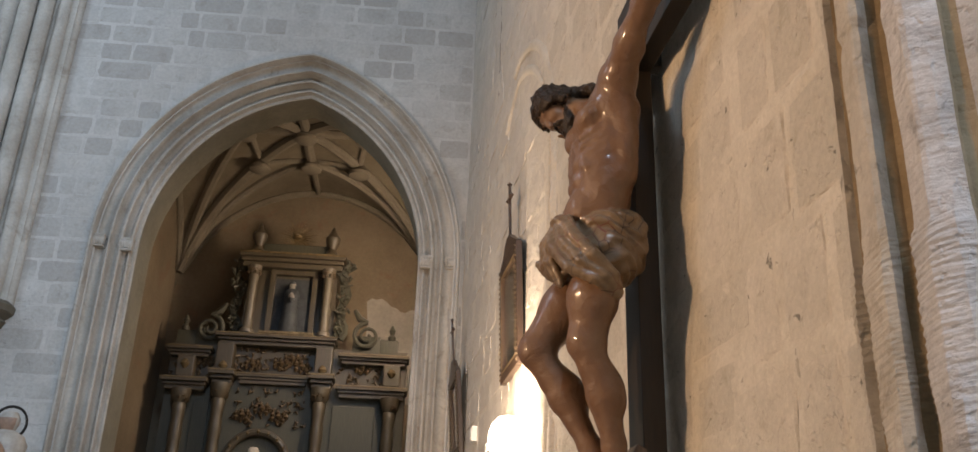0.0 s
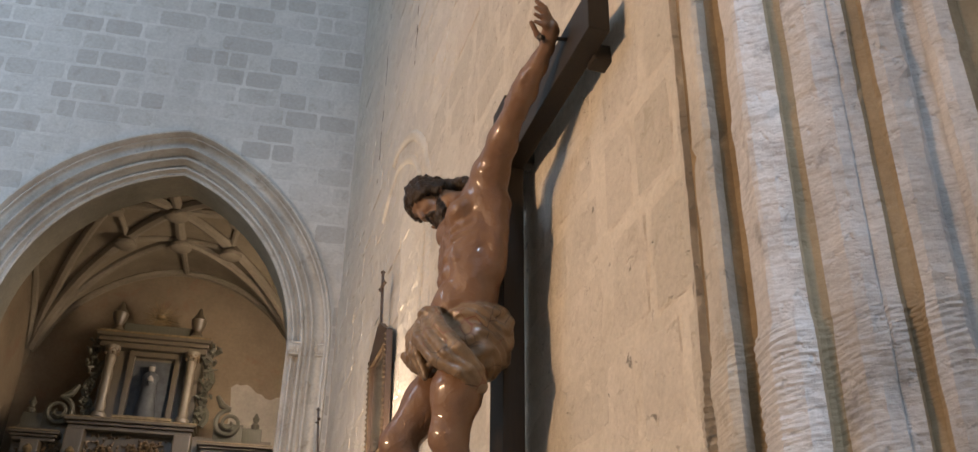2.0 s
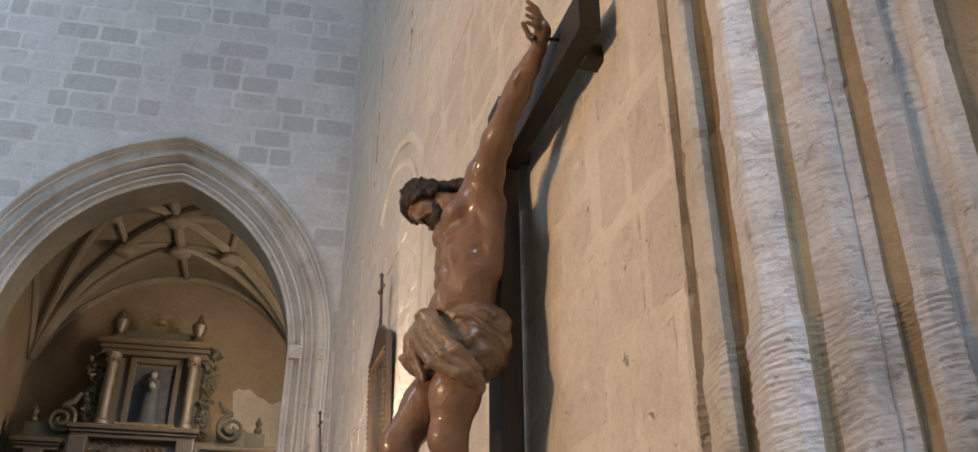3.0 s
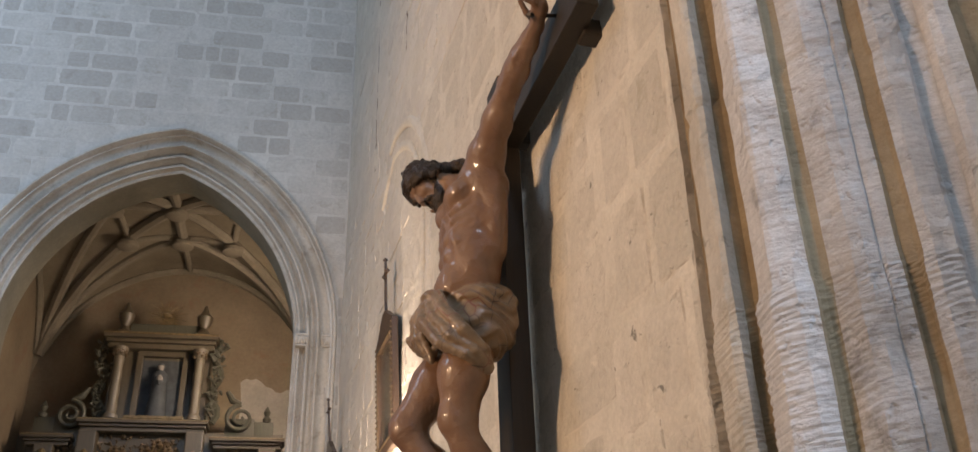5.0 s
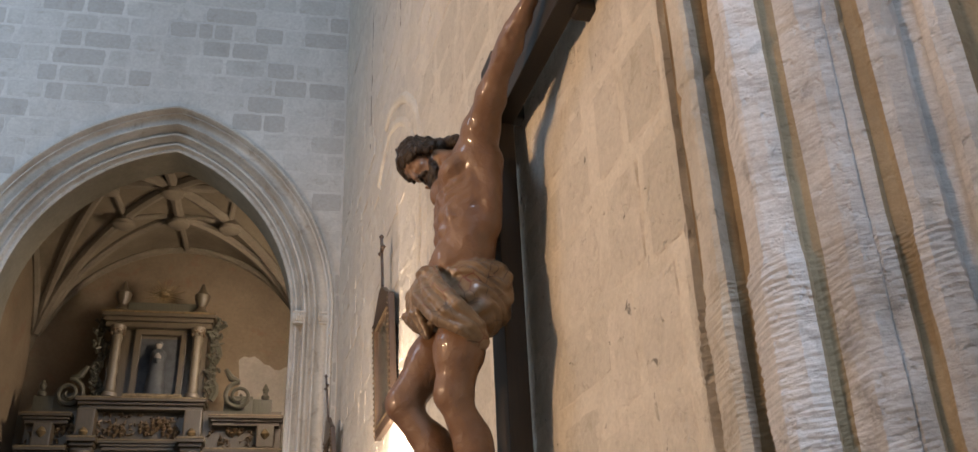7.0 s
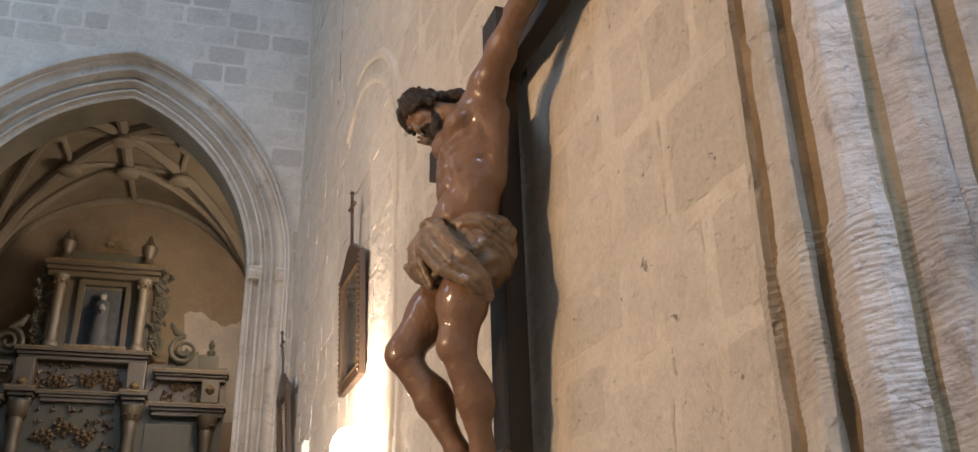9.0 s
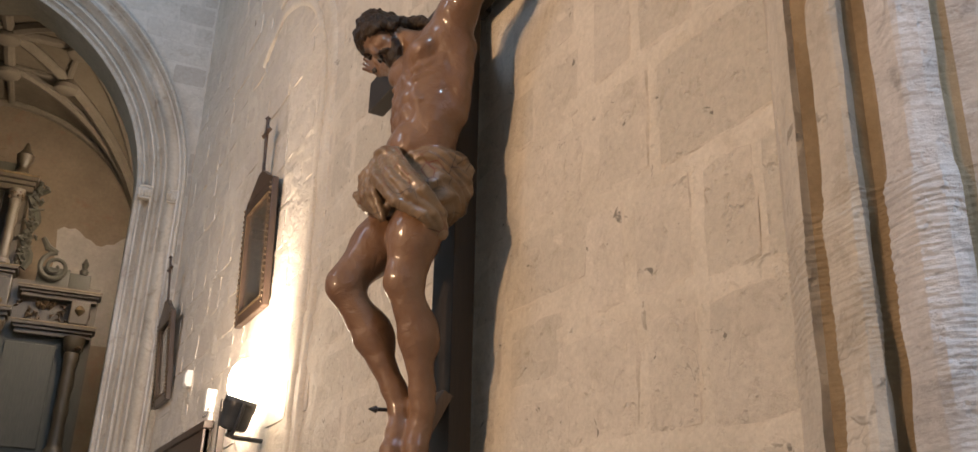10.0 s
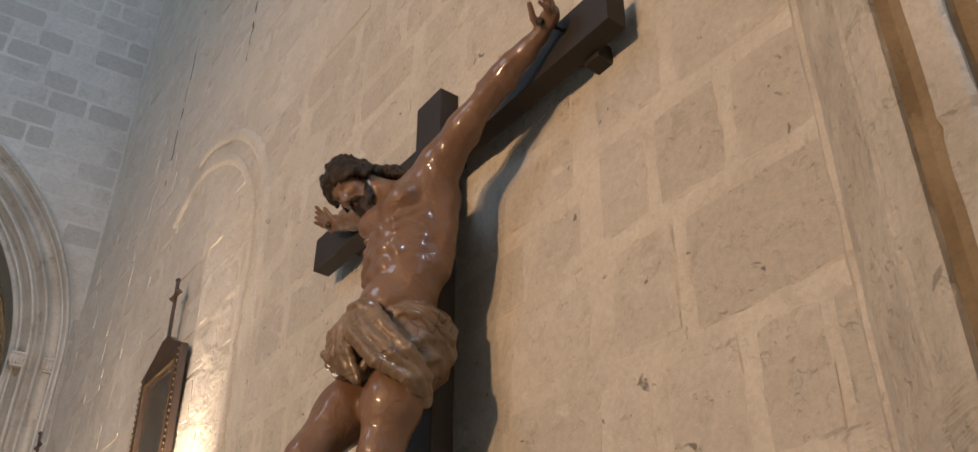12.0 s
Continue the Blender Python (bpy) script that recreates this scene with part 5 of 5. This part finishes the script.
for i in range(70):                 # locks
    a, h = rng.uniform(-2.7, 2.7), rng.uniform(0.005, 0.12)
    rad = 0.095 * math.sqrt(max(0.05, 1 - max(0, h - 0.02) ** 2 / 0.0125))
    f, s = -0.015 + rad * 1.08 * math.cos(a + math.pi), rad * 0.92 * math.sin(a + math.pi)
    if f > 0.045 and h < 0.045:
        continue
    p = on_head(f, s, h)
    q = on_head(f * 1.04 + rng.uniform(-0.015, 0.015), s * 1.06 + rng.uniform(-0.018, 0.018), h - rng.uniform(0.02, 0.05))
    hair.limb(p, q, 0.015, 0.009, 0.008)
for s in (-1, 1):                    # side locks and beard
    hair.limb(on_head(0.012, s * 0.068, 0.055), on_head(-0.012, s * 0.074, 0.02), 0.016, 0.010, 0.012)
    hair.limb(on_head(0.012, s * 0.056, -0.030), on_head(0.05, s * 0.040, -0.076), 0.010, 0.017, 0.012)
    hair.limb(on_head(0.05, s * 0.038, -0.076), on_head(0.085, s * 0.014, -0.102), 0.019, 0.020, 0.014)
    hair.limb(on_head(0.098, s * 0.006, -0.042), on_head(0.088, s * 0.032, -0.062), 0.008, 0.007, 0.006)
    for i in range(7):
        p = on_head(0.03 + 0.01 * i, s * (0.044 - 0.005 * i), -0.064 - 0.006 * i)
        hair.limb(p, p + FWD * 0.02 - UPW * 0.025 + SIDE * s * rng.uniform(-0.01, 0.012), 0.012, 0.006, 0.006)
hair.lump(on_head(0.085, 0, -0.100), (0.022, 0.029, 0.028), 0.015, turn)
hair.lump(on_head(0.056, 0, -0.088), (0.034, 0.041, 0.030), 0.015, turn)
ripple(hair, HEAD - Vector((0.2, 0.2, 0.2)), HEAD + Vector((0.2, 0.2, 0.2)), 0.035, 0.0028, (1, 1, 0.7))

cloth = Field()
cloth.lump((0.88, 3.108, 2.79), (0.137, 0.142, 0.125), 0.0, (6, 0, 0))
cloth.lump((0.895, 3.09, 2.865), (0.122, 0.122, 0.06), 0.03)
cloth.lump((0.875, 3.068, 2.73), (0.132, 0.115, 0.095), 0.03)
cloth.lump((0.80, 3.19, 2.75), (0.110, 0.095, 0.090), 0.03)
cloth.lump((0.96, 3.04, 2.81), (0.065, 0.058, 0.10), 0.03)
sl, (X, Y, Z) = cloth.box((0.62, 2.88, 2.5), (1.03, 3.35, 2.95), 0)      # wound folds, falling to the front
cloth.d[sl] += (0.006 * np.sin((Z + 0.30 * (X - 0.88) + 0.03 * np.sin(X * 31 + Y * 23 + Z * 17)) * 118) * np.clip((2.89 - Z) / 0.02, 0, 1)).astype(np.float32)
KNOT = Vector((0.695, 3.09, 2.868))
TIP = Vector((0.893, 2.968, 2.565))
for i in range(7):                   # the gathered end that falls across the near thigh
    w = (i - 3) / 3                  # -1: inner edge, 1: outer edge
    th = radians(54 + 28 * w)
    a = KNOT + Vector((0.03 * w * w + 0.01 * w, -0.045 * w, 0.006 + 0.004 * w))
    m = Vector((0.704 + 0.042 * w, 3.019 - 0.048 * w, 2.775 + 0.018 * w))
    c = Vector((0.825 - 0.129 * math.cos(th), 3.045 - 0.129 * math.sin(th), 2.675 + 0.028 * w))
    e = TIP + Vector((0.006 * w, -0.002 * w, 0.010 + 0.012 * w))
    td = radians(95 + 25 * w)
    g = Vector((0.82 - 0.117 * math.cos(td), 3.043 - 0.117 * math.sin(td), 2.622 + 0.02 * w))
    cloth.chain([(*a, 0.0105), (*m, 0.007 + 0.014 * (i % 2)), (*c, 0.006 + 0.014 * (i % 2)), (*g, 0.007 + 0.009 * (i % 2)), (*e, 0.008)], 0.004)
cloth.limb(KNOT + Vector((0.040, 0, 0)), (0.780, 3.027, 2.73), 0.028, 0.042, 0.02)
cloth.limb((0.785, 2.992, 2.69), TIP, 0.038, 0.006, 0.012)
cloth.lump(KNOT + Vector((0.02, 0.0, 0.0)), (0.038, 0.055, 0.024), 0.010)
for i in range(5):                   # bunch on the far thigh
    w = (i - 2) / 2
    cloth.chain([(*(KNOT + Vector((0.0, 0.02 + 0.018 * w, -0.012))), 0.013), (0.666 + 0.012 * w * w, 3.135 + 0.052 * w, 2.80, 0.017), (0.668 + 0.014 * w * w, 3.13 + 0.055 * w, 2.715, 0.017), (0.70 - 0.012 * w, 3.105 + 0.05 * w, 2.655 + 0.032 * w, 0.011)], 0.005)
cloth.lump((0.71, 3.14, 2.745), (0.042, 0.075, 0.085), 0.015)
cloth.limb((0.652, 3.175, 2.735), (0.715, 3.075, 2.632), 0.013, 0.012, 0.008)
cloth.limb((0.715, 3.075, 2.632), (0.735, 3.035, 2.71), 0.012, 0.016, 0.008)
ripple(cloth, (0.6, 2.8, 2.4), (1.03, 3.5, 3.0), 0.06, 0.0016, (1, 1, 1.6))

both = np.minimum(np.minimum(body.d, hair.d), cloth.d)
both = np.maximum(both, (LO[0] + np.arange(SIZE[0]) * STEP - (CX0 - 0.002))[:, None, None].astype(np.float32))
verts, quads = surface(both)
me = bpy.data.meshes.new("statue")
me.from_pydata(verts.tolist(), [], quads.tolist())
for mt in (SKIN, HAIR, CLOTH):
    me.materials.append(mt)
mid = verts[quads].mean(1)
ijk = np.clip(np.round((mid - LO) / STEP).astype(int), 0, SIZE - 1)
pick = np.argmin(np.stack([f.d[tuple(ijk.T)] for f in (body, hair, cloth)]), 0)
me.polygons.foreach_set("material_index", pick.astype(np.int32))
me.polygons.foreach_set("use_smooth", np.ones(len(quads), bool))
me.update()
bmf = bmesh.new()
bmf.from_mesh(me)
bmesh.ops.smooth_vert(bmf, verts=bmf.verts, factor=0.5, use_axis_x=True, use_axis_y=True, use_axis_z=True)
bmf.to_mesh(me)
bmf.free()
tagged(new("statue", me), "glossy polychrome carved wooden statue hung on the cross", "statue")
